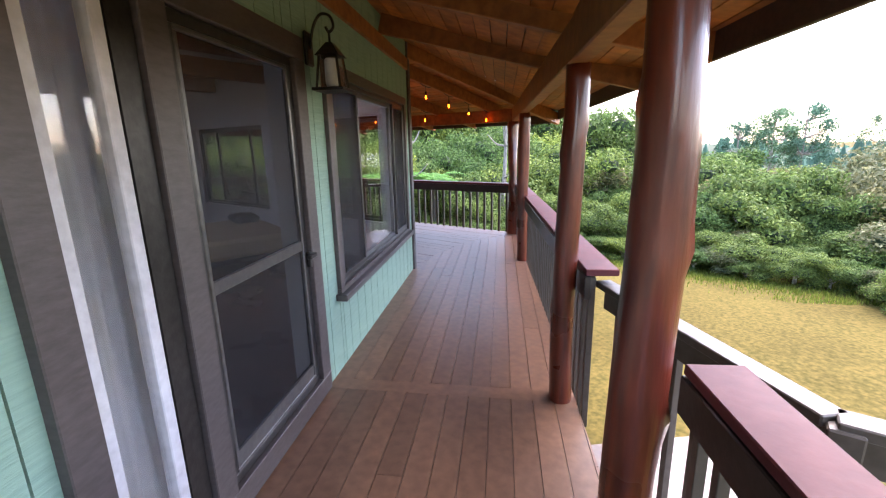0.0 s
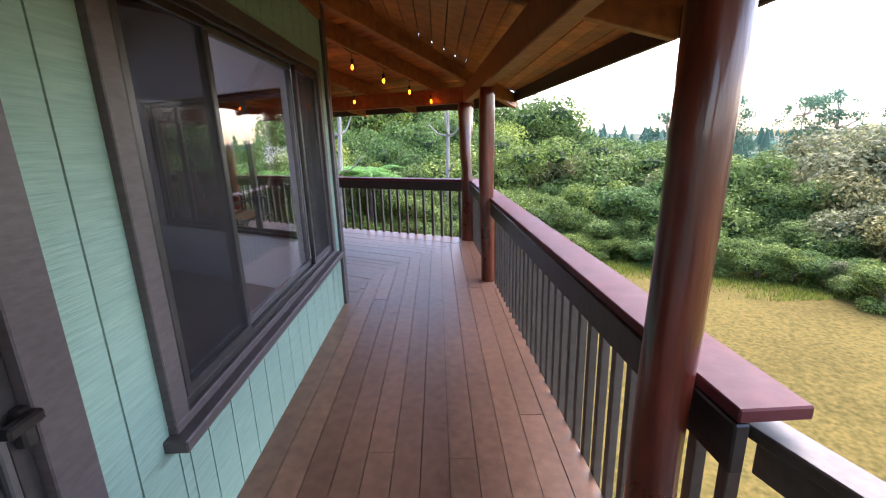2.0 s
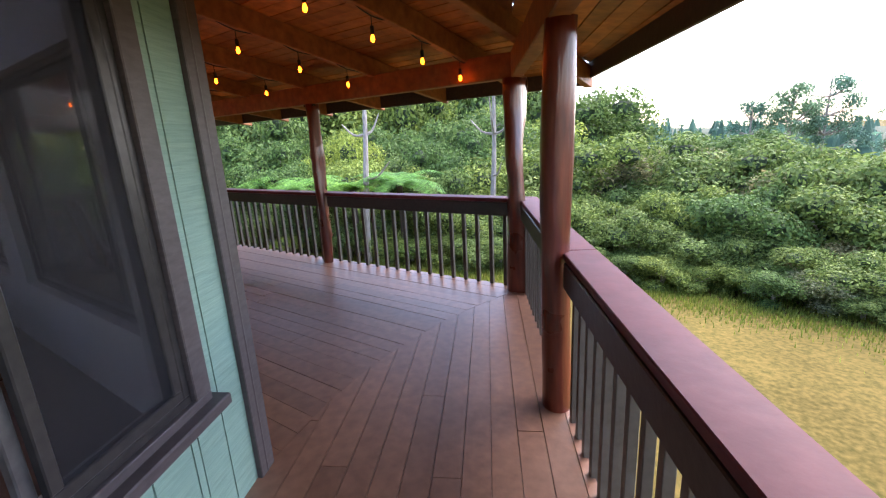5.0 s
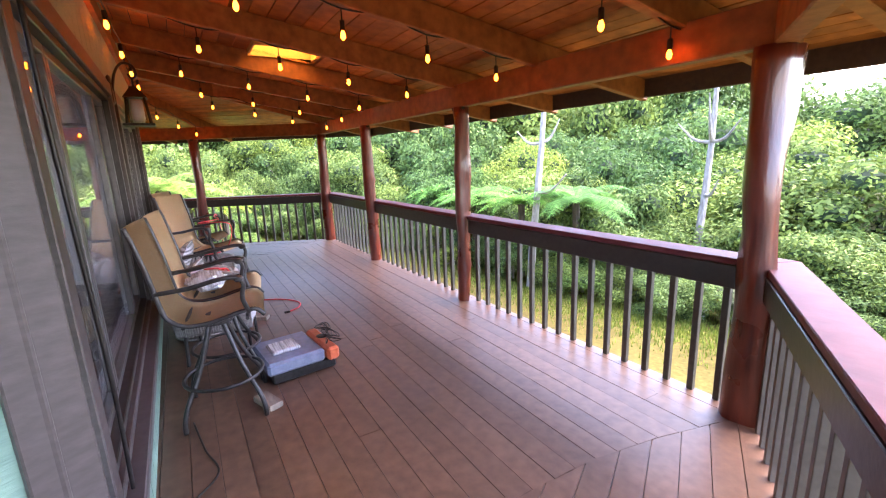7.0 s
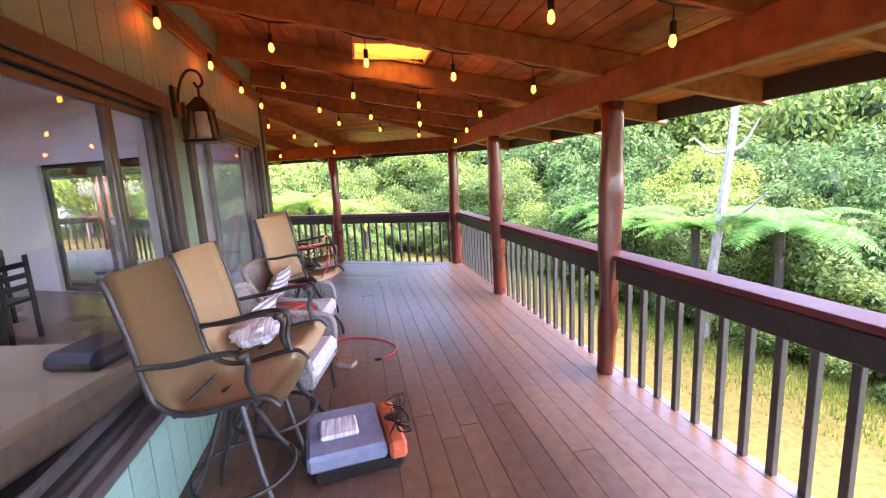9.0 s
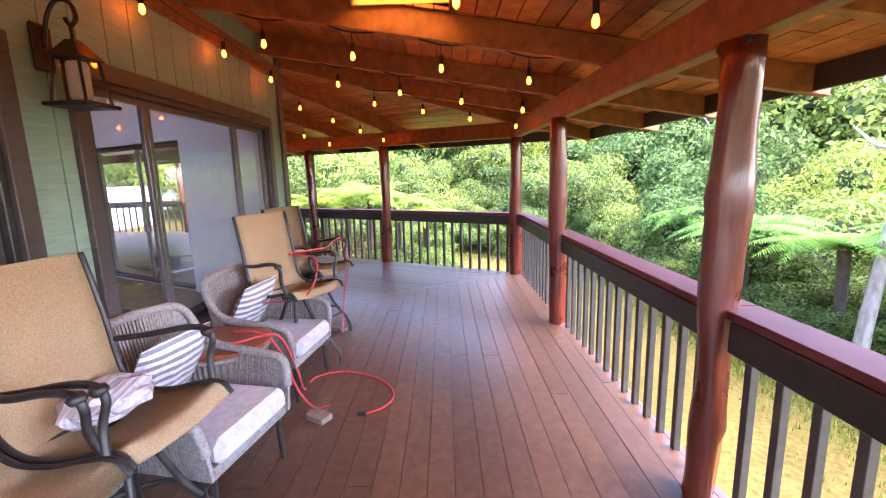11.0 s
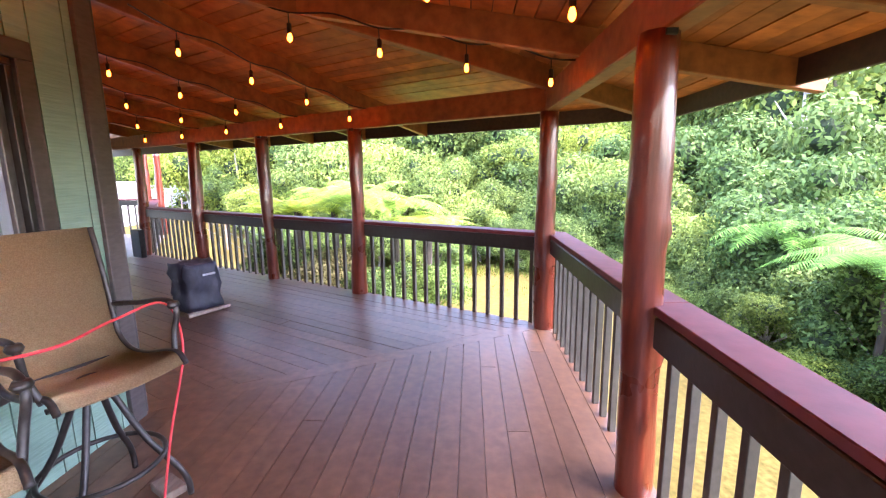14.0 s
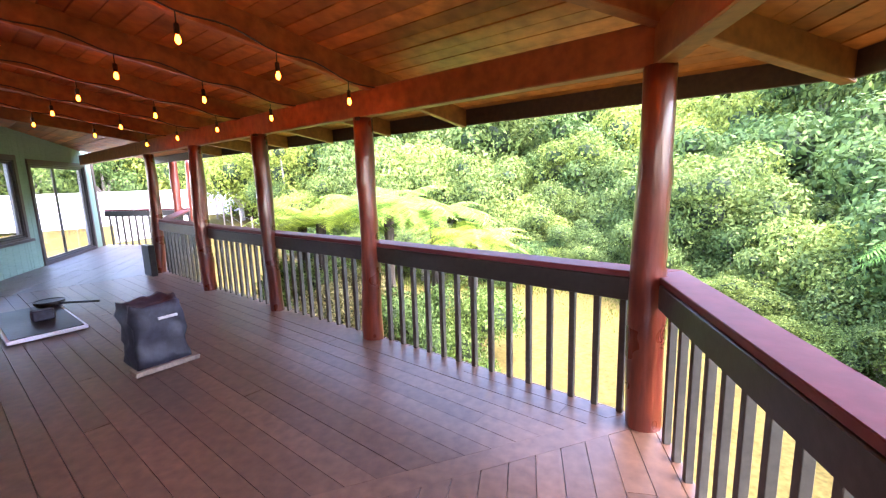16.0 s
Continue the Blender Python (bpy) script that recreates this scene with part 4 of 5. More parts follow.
q = V2(bx, by) + V2(0.44, 0.9) * 0.163 + V2(-0.9, 0.44) * 0.07
part("printed_mark", box((q.x, q.y, 0.46), (0.15, 0.012, 0.022), Matrix.Rotation(radians(154), 3, "Z")), CUSHION, bag, "pale printed mark")
bd = thing("wood_board", (-11.72, 3.1, 0.02), "weathered board lying on the deck under the bag", "board")
part("board", box((-11.72, 3.11, 0.042), (0.50, 0.16, 0.04), Matrix.Rotation(radians(154), 3, "Z"), 0.004), RAWWOOD, bd)
# glossy white-edged panel with small things on it
px, py = -12.55, 0.55
pr = Matrix.Rotation(radians(-28), 3, "Z")
zc = 0.02
panel = thing("glass_panel", (px, py, zc), "dark glass panel with a white frame lying on the deck", "panel")
part("white_frame", box((px, py, zc + 0.03), (0.66, 1.55, 0.04), pr, 0.006), TARP, panel)
part("dark_glass", box((px, py, zc + 0.053), (0.60, 1.49, 0.008), pr), BLACK, panel, "glossy dark glass")
dev = thing("black_device", (px - 0.0, py + 0.12, zc + 0.06), "small black device standing on the glass panel", "device")
part("body", box((px + 0.0, py + 0.12, zc + 0.12), (0.2, 0.14, 0.12), pr, 0.015), BAG, dev)
pan = thing("grill_pan", (px - 0.55, py - 0.5, zc), "black pan with a long handle on the deck", "pan")
part("dish", lathe([(0.13, 0.06), (0.16, 0.1), (0.16, 0.13), (0.14, 0.12)], 20, (px - 0.5, py - 0.45, zc)), BLACK, pan)
part("foot", lathe([(0.1, 0.0), (0.1, 0.06)], 12, (px - 0.5, py - 0.45, zc)), BLACK, pan)
part("handle", tube(bmesh.new(), [(px - 0.5, py - 0.3, zc + 0.1), (px - 0.7, py + 0.1, zc + 0.08)], 0.015, 6), BLACK, pan)


# ---- wall lanterns ----
def lantern(q, d, out, z, label):
    rot = Matrix(((d.x, out.x, 0), (d.y, out.y, 0), (0, 0, 1)))
    t = thing("wall_lantern", (q.x, q.y, z), label, "lamp", "wall lanterns")
    w = lambda s, o, h: Vector((q.x + d.x * s + out.x * o, q.y + d.y * s + out.y * o, z + h))
    part("wall_plate", box(w(0, 0.03, 0), (0.1, 0.025, 0.2), rot, 0.01), BLACK, t)
    part("arm", tube(bmesh.new(), curve_points([w(0, 0.04, 0.0), w(0, 0.07, 0.12), w(0, 0.12, 0.19), w(0, 0.18, 0.18), w(0, 0.20, 0.12), w(0, 0.17, 0.09), w(0, 0.15, 0.12)], 5), 0.009, 8), BLACK, t, "scrolled black iron arm", smooth=True)
    part("stem", tube(bmesh.new(), [w(0, 0.17, 0.10), w(0, 0.17, 0.02)], 0.008, 6), BLACK, t)
    bm = bmesh.new()
    for s in (-1, 1):
        for o in (-1, 1):
            beam_between(bm, w(s * 0.055, 0.17 + o * 0.055, -0.05), w(s * 0.075, 0.17 + o * 0.075, -0.24), 0.012, 0.012)
    add_box(bm, w(0, 0.17, -0.245), (0.2, 0.2, 0.018), rot, 0.004)
    r0 = [bm.verts.new(w(sx * 0.075, 0.17 + o * 0.075, -0.05)) for sx, o in ((-1, -1), (1, -1), (1, 1), (-1, 1))]
    r1 = [bm.verts.new(w(sx * 0.02, 0.17 + o * 0.02, 0.03)) for sx, o in ((-1, -1), (1, -1), (1, 1), (-1, 1))]
    for k in range(4):
        bm.faces.new((r0[k], r0[(k + 1) % 4], r1[(k + 1) % 4], r1[k]))
    bm.faces.new(r0[::-1])
    bm.faces.new(r1)
    part("cage", bm, BLACK, t, "black iron lantern cage")
    part("bulb", lathe([(0.035, -0.06), (0.042, -0.075), (0.042, -0.20), (0.036, -0.225)], 14, w(0, 0.17, 0)), FROST, t, "frosted glass cylinder, unlit", smooth=True)
    for s in (-1, 1):
        g = part("glass", box(w(s * 0.064, 0.17, -0.145), (0.003, 0.11, 0.17), rot), GLASS, t)
        g.visible_shadow = False
    for o in (-1, 1):
        g = part("glass", box(w(0, 0.17 + o * 0.064, -0.145), (0.11, 0.003, 0.17), rot), GLASS, t)
        g.visible_shadow = False
    return t


lantern(CA + DA * 3.05, DA, NA, 2.3, "black iron wall lantern on the green siding")
lantern(V2(-6.6, 4.03), V2(-1, 0), V2(0, 1), 2.2, "black iron wall lantern between the wide windows")


# ---- string lights ----
bulb_mesh, socket_mesh = lathe([(0.006, 0.0), (0.012, -0.015), (0.017, -0.034), (0.014, -0.05), (0.004, -0.06)], 10), lathe([(0.014, 0.055), (0.016, 0.05), (0.016, 0.0), (0.012, -0.006)], 8)
first = None


def string_bulb(x, y, z):
    global first
    if first is None:
        first = thing("string_bulb", (0, 0, 0), "warm glowing string light bulb hanging from the cable", "light", "string lights")
        part("bulb", bulb_mesh, BULB, first, "glowing amber glass", smooth=True, local=True)
        part("socket", socket_mesh, BLACK, first, local=True)
        first.location = (x, y, z)
        return first
    return copy_thing(first, Matrix.Translation((x, y, z)))


def string_along(sec, a, b, n, group_off=0.0):
    """A sagging cable under a rafter with n bulbs."""
    keys = []
    for i in range(n * 2 + 1):
        p = a.lerp(b, i / (n * 2))
        keys.append(at(p, sec.rafter(p) + (0.02 if i % 2 == 0 else -0.02)) + Vector((0.045, 0, 0)))
    t = thing("light_cable", keys[0], "black string light cable fixed along a rafter", "cable", "string light cables")
    part("cord", tube(bmesh.new(), curve_points(keys, 4), 0.006, 5), BLACK, t)
    for i in range(n):
        k = keys[2 * i + 1]
        part("drop", tube(bmesh.new(), [k, k - Vector((0, 0, 0.07))], 0.004, 5), BLACK, t)
        string_bulb(k.x, k.y, k.z - 0.125)


for x, y0, y1, n in ((-4.17, 4.25, 7.3, 5), (-5.38, 4.5, 6.95, 4), (-6.6, 4.37, 6.77, 4), (-7.82, 4.25, 6.73, 4), (-9.05, 4.48, 6.9, 4)):
    string_along(SB, V2(x - 0.045, y0), V2(x - 0.045, y1), n)
string_along(SB, V2(-10.1, 4.68), V2(-10.38, 7.03), 4)
for k in range(5):
    off = dc * (1.22 * k)
    string_along(SC, V2(-10.23, 3.8) + off, V2(-12.47, 4.93) + off, 4)
wk = [Vector((x, 4.13, 2.66 + (0.03 if i % 2 else 0))) for i, x in enumerate(np.linspace(-4.0, -9.5, 13))]
t = thing("light_cable", wk[0], "black string light cable along the wall top", "cable", "string light cables")
part("cord", tube(bmesh.new(), curve_points(wk, 4), 0.006, 5), BLACK, t)
for p in wk[1::2]:
    string_bulb(p.x, p.y, p.z - 0.09)


# ---- ground ----
def ground_z(x, y):
    z = -1.5 - 0.075 * max(0, y - 9) * (1 if y < 30 else 0) - (0.075 * 21 if y >= 30 else 0)
    z += 0.11 * max(0, -19 - x) * min(1, max(0, (22 - y) / 14))
    return z + 0.05 * noise.noise((x * 0.3, y * 0.3, 0))


gb = bmesh.new()
xs = [-900, -300, -120, *np.arange(-70, 40, 2.5), 60, 150, 400, 900]
ys = [-900, -300, -90, *np.arange(-40, 70, 2.5), 120, 300, 900]
vs = [[gb.verts.new((x, y, ground_z(max(-70, min(40, x)), max(-40, min(70, y))))) for x in xs] for y in ys]
for j in range(len(ys) - 1):
    for i in range(len(xs) - 1):
        gb.faces.new((vs[j][i], vs[j][i + 1], vs[j + 1][i + 1], vs[j + 1][i]))
tagged(part("ground", gb, LAWN, smooth=True), "mown lawn, partly dry and yellow", "ground", kind="structure")
# side landing, steps and deck rim
tagged(part("landing", box((0.35, 1.75, -0.2), (1.5, 1.3, 0.05), Matrix.Rotation(radians(-48), 3, "Z"), 0.004), DECK_GREY), "low side landing below the deck", "floor", kind="structure")
for a, b in ((A_FAR, P1), (P1, P4), (P4, P8)):
    tagged(part("deck_rim", beam_between(bmesh.new(), at(a, -0.17), at(b, -0.17), 0.05, 0.24), TAUPE), "painted rim joist of the deck", "trim", kind="structure")


# ---- foliage ----
def leaf_mesh(name, lobes, n, size, seed, low=-0.3):
    """Small leaves scattered over a cluster of lobes ((x, y, z), r), leaving gaps; two triangles each, folded."""
    g = np.random.default_rng(seed)
    which = g.choice(len(lobes), n, p=np.array([r * r for _, r in lobes]) / sum(r * r for _, r in lobes))
    c = np.array([q for q, _ in lobes])[which]
    r = np.array([r for _, r in lobes])[which]
    d = g.normal(size=(n, 3))
    d[:, 2] = np.where(d[:, 2] < low, -d[:, 2], d[:, 2])
    d /= np.linalg.norm(d, axis=1)[:, None]
    p = c + d * (r * g.uniform(0.6, 1.22, n))[:, None] * np.array([1, 1, 0.85])
    a = g.normal(size=(n, 3)) + d * 0.4
    a[:, 2] -= 0.3
    a -= d * (a * d).sum(1)[:, None] * 0.5
    a /= np.linalg.norm(a, axis=1)[:, None]
    b = np.cross(a, d + 0.5 * g.normal(size=(n, 3)))
    b /= np.linalg.norm(b, axis=1)[:, None]
    s = size * g.uniform(0.6, 1.4, n)[:, None]
    v = np.stack([p - a * s, p + b * s * 0.45, p + a * s, p - b * s * 0.45], 1).reshape(-1, 3)
    f = np.arange(4 * n).reshape(-1, 4)
    me = bpy.data.meshes.new(name)
    me.from_pydata(v.tolist(), [], f.tolist())
    return me


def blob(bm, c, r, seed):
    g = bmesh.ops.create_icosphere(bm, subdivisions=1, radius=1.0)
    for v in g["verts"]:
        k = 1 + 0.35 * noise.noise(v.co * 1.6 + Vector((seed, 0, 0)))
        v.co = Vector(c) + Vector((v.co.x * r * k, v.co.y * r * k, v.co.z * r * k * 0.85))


def make_tree_kind(seed, leaf_mat, kind_name, label, n=15000, size=0.066, spread=1.5, tall=1.0, trunk=BARK, core=True):
    """A tree of about 2 m crown radius, with tapered trunk and limbs, lumpy crown and dark blobs as painted inner
    shade; base at the origin.
    """
    rnd = random.Random(seed)
    lobes = [((0, 0, 1.7 * tall), 1.15)]
    for k in range(15):
        a = k * 2.4 + rnd.uniform(-0.4, 0.4)
        d = spread * rnd.uniform(0.55, 1.0)
        lobes.append(((d * math.cos(a), d * math.sin(a), tall * rnd.uniform(0.2, 2.6)), rnd.uniform(0.4, 0.95)))
    t = thing(kind_name, (0, 0, 0), label, "tree" if "tree" in kind_name else "bush", "trees round the lawn")
    tb = bmesh.new()
    tube(tb, [(0, 0, -0.6), (0.05, 0.02, 0.6 * tall), (0, 0.06, 1.8 * tall)], [0.14, 0.11, 0.05], 7)
    for c, r in lobes[1:6]:
        tube(tb, [(0.02, 0.02, 0.5 * tall), tuple(q * 0.5 for q in c[:2]) + ((0.5 * tall + c[2]) / 2,), c], [0.07, 0.045, 0.015], 6)
    part("trunk", tb, trunk, t)
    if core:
        # Dark blobs fill the crown, its inner shade put into their colour.
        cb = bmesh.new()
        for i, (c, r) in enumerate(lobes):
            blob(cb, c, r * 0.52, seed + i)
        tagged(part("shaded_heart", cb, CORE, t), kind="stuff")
    me = leaf_mesh("crown", lobes, n, size, seed, -0.8)
    me.materials.append(leaf_mat)
    cr = new("crown", me)
    cr.parent = t
    return t


KINDS = [
    make_tree_kind(1, LEAF, "bush", "dense dark green broadleaf bush at the lawn's edge"),
    make_tree_kind(2, LEAF_LIGHT, "bush", "fresh light green broadleaf bush"),
    make_tree_kind(3, LEAF, "tree", "dark green broadleaf tree", tall=1.3),
    make_tree_kind(4, LEAF_OLIVE, "bush", "olive bush with pale flower heads", size=0.07),
    make_tree_kind(5, LEAF_LIGHT, "tree", "light green broadleaf tree", tall=1.2, size=0.06, n=16000),
]
placed = [False] * len(KINDS)


def plant(kind, x, y, scale, turn, sz=1.0, z=None):
    m = pose(x, y, ground_z(x, y) if z is None else z, 0, 0, turn)
    if not placed[kind]:
        placed[kind] = True
        KINDS[kind].matrix_basis = m
        KINDS[kind].scale = (scale, scale, scale * sz)
        return KINDS[kind]
    c = copy_thing(KINDS[kind], m)
    c.scale = (scale, scale, scale * sz)
    return c


rnd = random.Random(11)
# the planted edge runs round the house: near west of the deck, further off to the north-east
def edge(az):
    """Distance of the planting from the deck corner, by bearing in degrees (90 is straight out, 180 along the far side)."""
    return np.interp(az, [36, 45, 54, 80, 98, 115, 130, 144, 155, 175, 190, 203, 214, 236], [10.5, 9.5, 8.6, 7.2, 6.7, 6.4, 7.2, 8.6, 11, 14, 13.5, 17, 22, 30])


for ring, (gap, sc, zz, last) in enumerate(((0.3, 0.36, 0.8, 206), (1.5, 0.55, 0.9, 208), (3.0, 0.8, 1.0, 210), (5.4, 1.1, 1.0, 214), (9, 1.5, 1.1, 220), (14, 1.9, 1.2, 236), (21, 2.5, 1.3, 236))):
    az = 30.0
    while az < last:
        d = edge(az) + gap + rnd.uniform(-0.5, 1.0) * (1 + gap * 0.2) * (1 if ring else 0.4)
        x, y = -6.5 + d * math.cos(radians(az)), 6.0 + d * math.sin(radians(az))
        k = rnd.choice((0, 2, 1, 0, 2, 4, 0) if az > 95 else (0, 3, 2, 3, 0, 0))
        s = sc * rnd.uniform(0.75, 1.2)
        lift = float(np.interp(az, [60, 92, 108, 125], [0.85, 0.85, 0.9, 1.0])) * (1 if ring < 4 else float(np.interp(az, [90, 125], [0.6, 1.0])))
        if az < 100 and ring > 4:
            s *= 0.75
        plant(k, x, y, s, rnd.uniform(0, 360), zz * lift * rnd.uniform(0.8, 1.2))
        az += math.degrees((1.75 if ring < 4 else 2.4) * s / d)


for x, y, k, sc in ((-14.9, 4.4, 0, 0.42), (-15.2, 3.2, 3, 0.45), (-15.4, 5.4, 1, 0.4), (-16.0, 2.2, 0, 0.5), (-15.0, 4.0, 3, 0.35)):
    plant(k, x, y, sc, 70 * x, 1.1)


# long white screen standing on the far lawn
def white_screen(p, q, top):
    d = (q - p).normalized()
    m = (p + q) / 2
    z0 = ground_z(m.x, m.y) - 0.15
    rot = Matrix(((d.x, -d.y, 0), (d.y, d.x, 0), (0, 0, 1)))
    t = thing("garden_screen", (m.x, m.y, z0), "long low white sheet screen standing on the lawn", "fence")
    n = 3
    for i in range(n):
        c = p + d * ((q - p).length * (i + 0.5) / n)
        part("panel", box((c.x, c.y, (z0 + top) / 2), ((q - p).length / n - 0.02, 0.05, top - z0), rot, 0.01), WHITE_SHEET, t)


WHITE_SHEET = surface("white_sheet", (0.66, 0.68, 0.68), (0.8, 0.8, 0.8), 0.6, vary=0.15)
white_screen(V2(-24.6, -11.8), V2(-27.0, -9.4), 1.35)


# tall open trees standing against the sky
def tall_tree(x, y, height, seed, crown=True):
    rnd = random.Random(seed)
    z0 = ground_z(x, y)
    t = thing("tall_tree", (x, y, z0), "tall open eucalyptus tree with clumped leaves" if crown else "bare grey dead tree with forked limbs", "tree")
    tb = bmesh.new()
    lean = rnd.uniform(-0.04, 0.04)
    stem = [(x + lean * h * height, y + 0.2 * math.sin(h * 4 + seed), z0 + h * height) for h in np.linspace(0, 0.95, 7)]
    r0 = height * (0.014 if crown else 0.010) + 0.03
    tube(tb, stem, [r0 * (1 - 0.13 * i) for i in range(7)], 8)
    lobes = []
    for k in range(24 if crown else 9):
        h = rnd.uniform(0.42, 0.95)
        i = int(h * 6)
        a = rnd.uniform(0, 6.28)
        reach = height * rnd.uniform(0.1, 0.26) * (1.25 - h * 0.5) * (1 if crown else 0.5)
        p0 = Vector(stem[min(i, 5)])
        p1 = p0 + Vector((reach * math.cos(a), reach * math.sin(a), height * rnd.uniform(0.04, 0.15)))
        mid = (p0 + p1) / 2 + Vector((0, 0, -0.02 * height))
        tube(tb, curve_points([p0, mid, p1], 3), [r0 * q for q in np.linspace(0.5, 0.12, 7)], 6)
        lobes.append((tuple(p1 - Vector((x, y, z0))), height * rnd.uniform(0.05, 0.10)))
        lobes.append((tuple((p1 * 0.8 + p0 * 0.2) - Vector((x, y, z0)) + Vector((0, 0, 0.3))), height * rnd.uniform(0.03, 0.06)))
    part("trunk", tb, BARK, t)
    if crown:
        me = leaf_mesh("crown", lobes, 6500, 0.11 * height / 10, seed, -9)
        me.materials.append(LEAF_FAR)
        cr = new("crown", me)
        cr.parent = t
    return t


for x, y, h, seed in ((0.5, 41, 7.2, 1), (2.3, 42, 7.7, 7), (-1.8, 41.5, 6.2, 11), (6.5, 41, 6.9, 2), (9.0, 42, 7.2, 3), (12.5, 43, 7.2, 4)):
    tall_tree(x, y, h, seed)
tall_tree(-10.3, 11.7, 7.4, 5, crown=False)
tall_tree(-8.1, 14.7, 7.6, 6, crown=False)
tall_tree(-22, 17, 7.5, 8, crown=False)

# wooded ridges far off
far = thing("far_wood", (0, 0, 0), "far conifer wood along the ridge, tinted blue-green for haze", "wood", kind="stuff")
g = np.random.default_rng(4)
lob = []
fb = bmesh.new()
for i in range(360):
    az = g.uniform(62, 170)
    d = g.uniform(70, 100)
    top = np.interp(az, [62, 82, 98, 108, 124, 130, 150, 170], [0.8, 1.6, 3.0, 5.6, 9.8, 11.5, 13, 14]) * d / 90 + g.uniform(-1.4, 0.9)
    x, y = -2 + d * math.cos(radians(az)), 3.6 + d * math.sin(radians(az))
    for lv in range(5):
        zt, rr = top - lv * 2.2, 0.9 + 0.55 * lv
        ring = [fb.verts.new((x + rr * g.uniform(0.7, 1.2) * math.cos(k * 0.9), y + rr * g.uniform(0.7, 1.2) * math.sin(k * 0.9), zt - 3.0 + g.uniform(-0.4, 0.4))) for k in range(7)]
        tip = fb.verts.new((x, y, zt))
        for k in range(7):
            fb.faces.new((ring[k], ring[(k + 1) % 7], tip))
    for h in range(7):
        lob.append(((x + g.uniform(-0.5, 0.5), y + g.uniform(-0.5, 0.5), top - 0.6 - h * 1.7), 0.5 + 0.36 * h))
# Cones and leaves both take the leaf colour with haze tinted in.
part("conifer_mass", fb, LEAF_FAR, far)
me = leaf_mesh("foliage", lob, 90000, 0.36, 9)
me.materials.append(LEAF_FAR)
o = new("foliage", me)
o.parent = far
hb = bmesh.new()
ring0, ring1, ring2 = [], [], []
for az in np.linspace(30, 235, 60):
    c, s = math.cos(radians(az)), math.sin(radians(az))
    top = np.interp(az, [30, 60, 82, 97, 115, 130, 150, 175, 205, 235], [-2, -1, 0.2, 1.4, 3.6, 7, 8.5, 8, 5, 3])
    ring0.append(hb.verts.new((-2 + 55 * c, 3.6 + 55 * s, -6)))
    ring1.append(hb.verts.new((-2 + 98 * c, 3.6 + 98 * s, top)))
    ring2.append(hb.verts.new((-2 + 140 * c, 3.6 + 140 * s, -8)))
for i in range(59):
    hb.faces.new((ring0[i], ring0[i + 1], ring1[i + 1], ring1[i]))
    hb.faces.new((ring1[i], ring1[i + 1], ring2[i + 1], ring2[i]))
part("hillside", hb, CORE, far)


# tree ferns
def frond(bm, base, a, length, droop, seed):
    rnd = random.Random(seed)
    lift = rnd.uniform(0.35, 0.95)
    droop = droop * (0.5 + lift)
    d = Vector((math.cos(a), math.sin(a), 0))
    side = Vector((-d.y, d.x, 0))
    pts = [base + d * length * t + Vector((0, 0, length * (lift * t - droop * t * t))) for t in np.linspace(0, 1, 25).tolist()]
    for i in range(1, 25):
        p, w = pts[i], 0.27 * length * math.sin(math.pi * min(1, 0.12 + i / 25) ** 0.8)
        fw = (pts[i] - pts[i - 1])
        for s in (-1, 1):
            for sub in (0.0, 0.5):
                q = p - fw * sub
                tip = q + side * s * w + fw * 0.8 + Vector((0, 0, -0.22 * w))
                bm.faces.new([bm.verts.new(v) for v in (q, q + fw * 0.36, tip + fw * 0.08, tip)])


def tree_fern(x, y, crown_z, spread, seed, mat, label):
    rnd = random.Random(seed)
    z0 = ground_z(x, y)
    t = thing("tree_fern", (x, y, z0), label, "fern")
    part("trunk", tube(bmesh.new(), [(x, y, z0), (x + 0.05, y, (z0 + crown_z) / 2), (x, y, crown_z)], [0.10, 0.08, 0.09], 8), DARKBARK, t)
    bm = bmesh.new()
    for k in range(22):
        frond(bm, Vector((x, y, crown_z)), k * 2.39996 + rnd.uniform(-0.2, 0.2), spread * rnd.uniform(0.8, 1.1), rnd.uniform(0.5, 0.85), seed + k)
    part("fronds", bm, mat, t, "arching feathered fronds")
    return t


YF = "tree fern with arching yellow-green fronds by the deck"
for i, (x, y, z, s) in enumerate(((-15.7, 3.9, 1.05, 1.45), (-15.6, 2.7, 0.85, 1.3), (-16.6, 4.5, 0.85, 1.4), (-17.0, 3.0, 1.0, 1.4), (-15.9, 5.3, 0.5, 1.1), (-16.4, 1.9, 0.7, 1.2))):
    tree_fern(x, y, z, s, 40 + i * 20, FERN, YF)
for i, (x, y, z, s) in enumerate(((-9.8, 12.5, 0.45, 1.6), (-11.2, 12.0, 0.3, 1.5), (-12.92, 11.67, 0.35, 1.5), (-15.8, 12.5, 0.2, 1.8))):
    tree_fern(x, y, z, s, 200 + i * 20, FERN_GREEN, "green tree fern in the bushes beyond the lawn")

# long grass near the deck
g = np.random.default_rng(21)
n = 40000
bear = g.uniform(32, 206, n)
away = np.array([edge(b) for b in bear]) + g.normal(-0.5, 0.7, n)
gx, gy = -6.5 + away * np.cos(np.radians(bear)), 6.0 + away * np.sin(np.radians(bear))
zz = np.array([ground_z(a, b) for a, b in zip(gx, gy)])
ang, hgt = g.uniform(0, 6.28, n), g.uniform(0.03, 0.12, n)
dx, dy = np.cos(ang) * 0.012, np.sin(ang) * 0.012
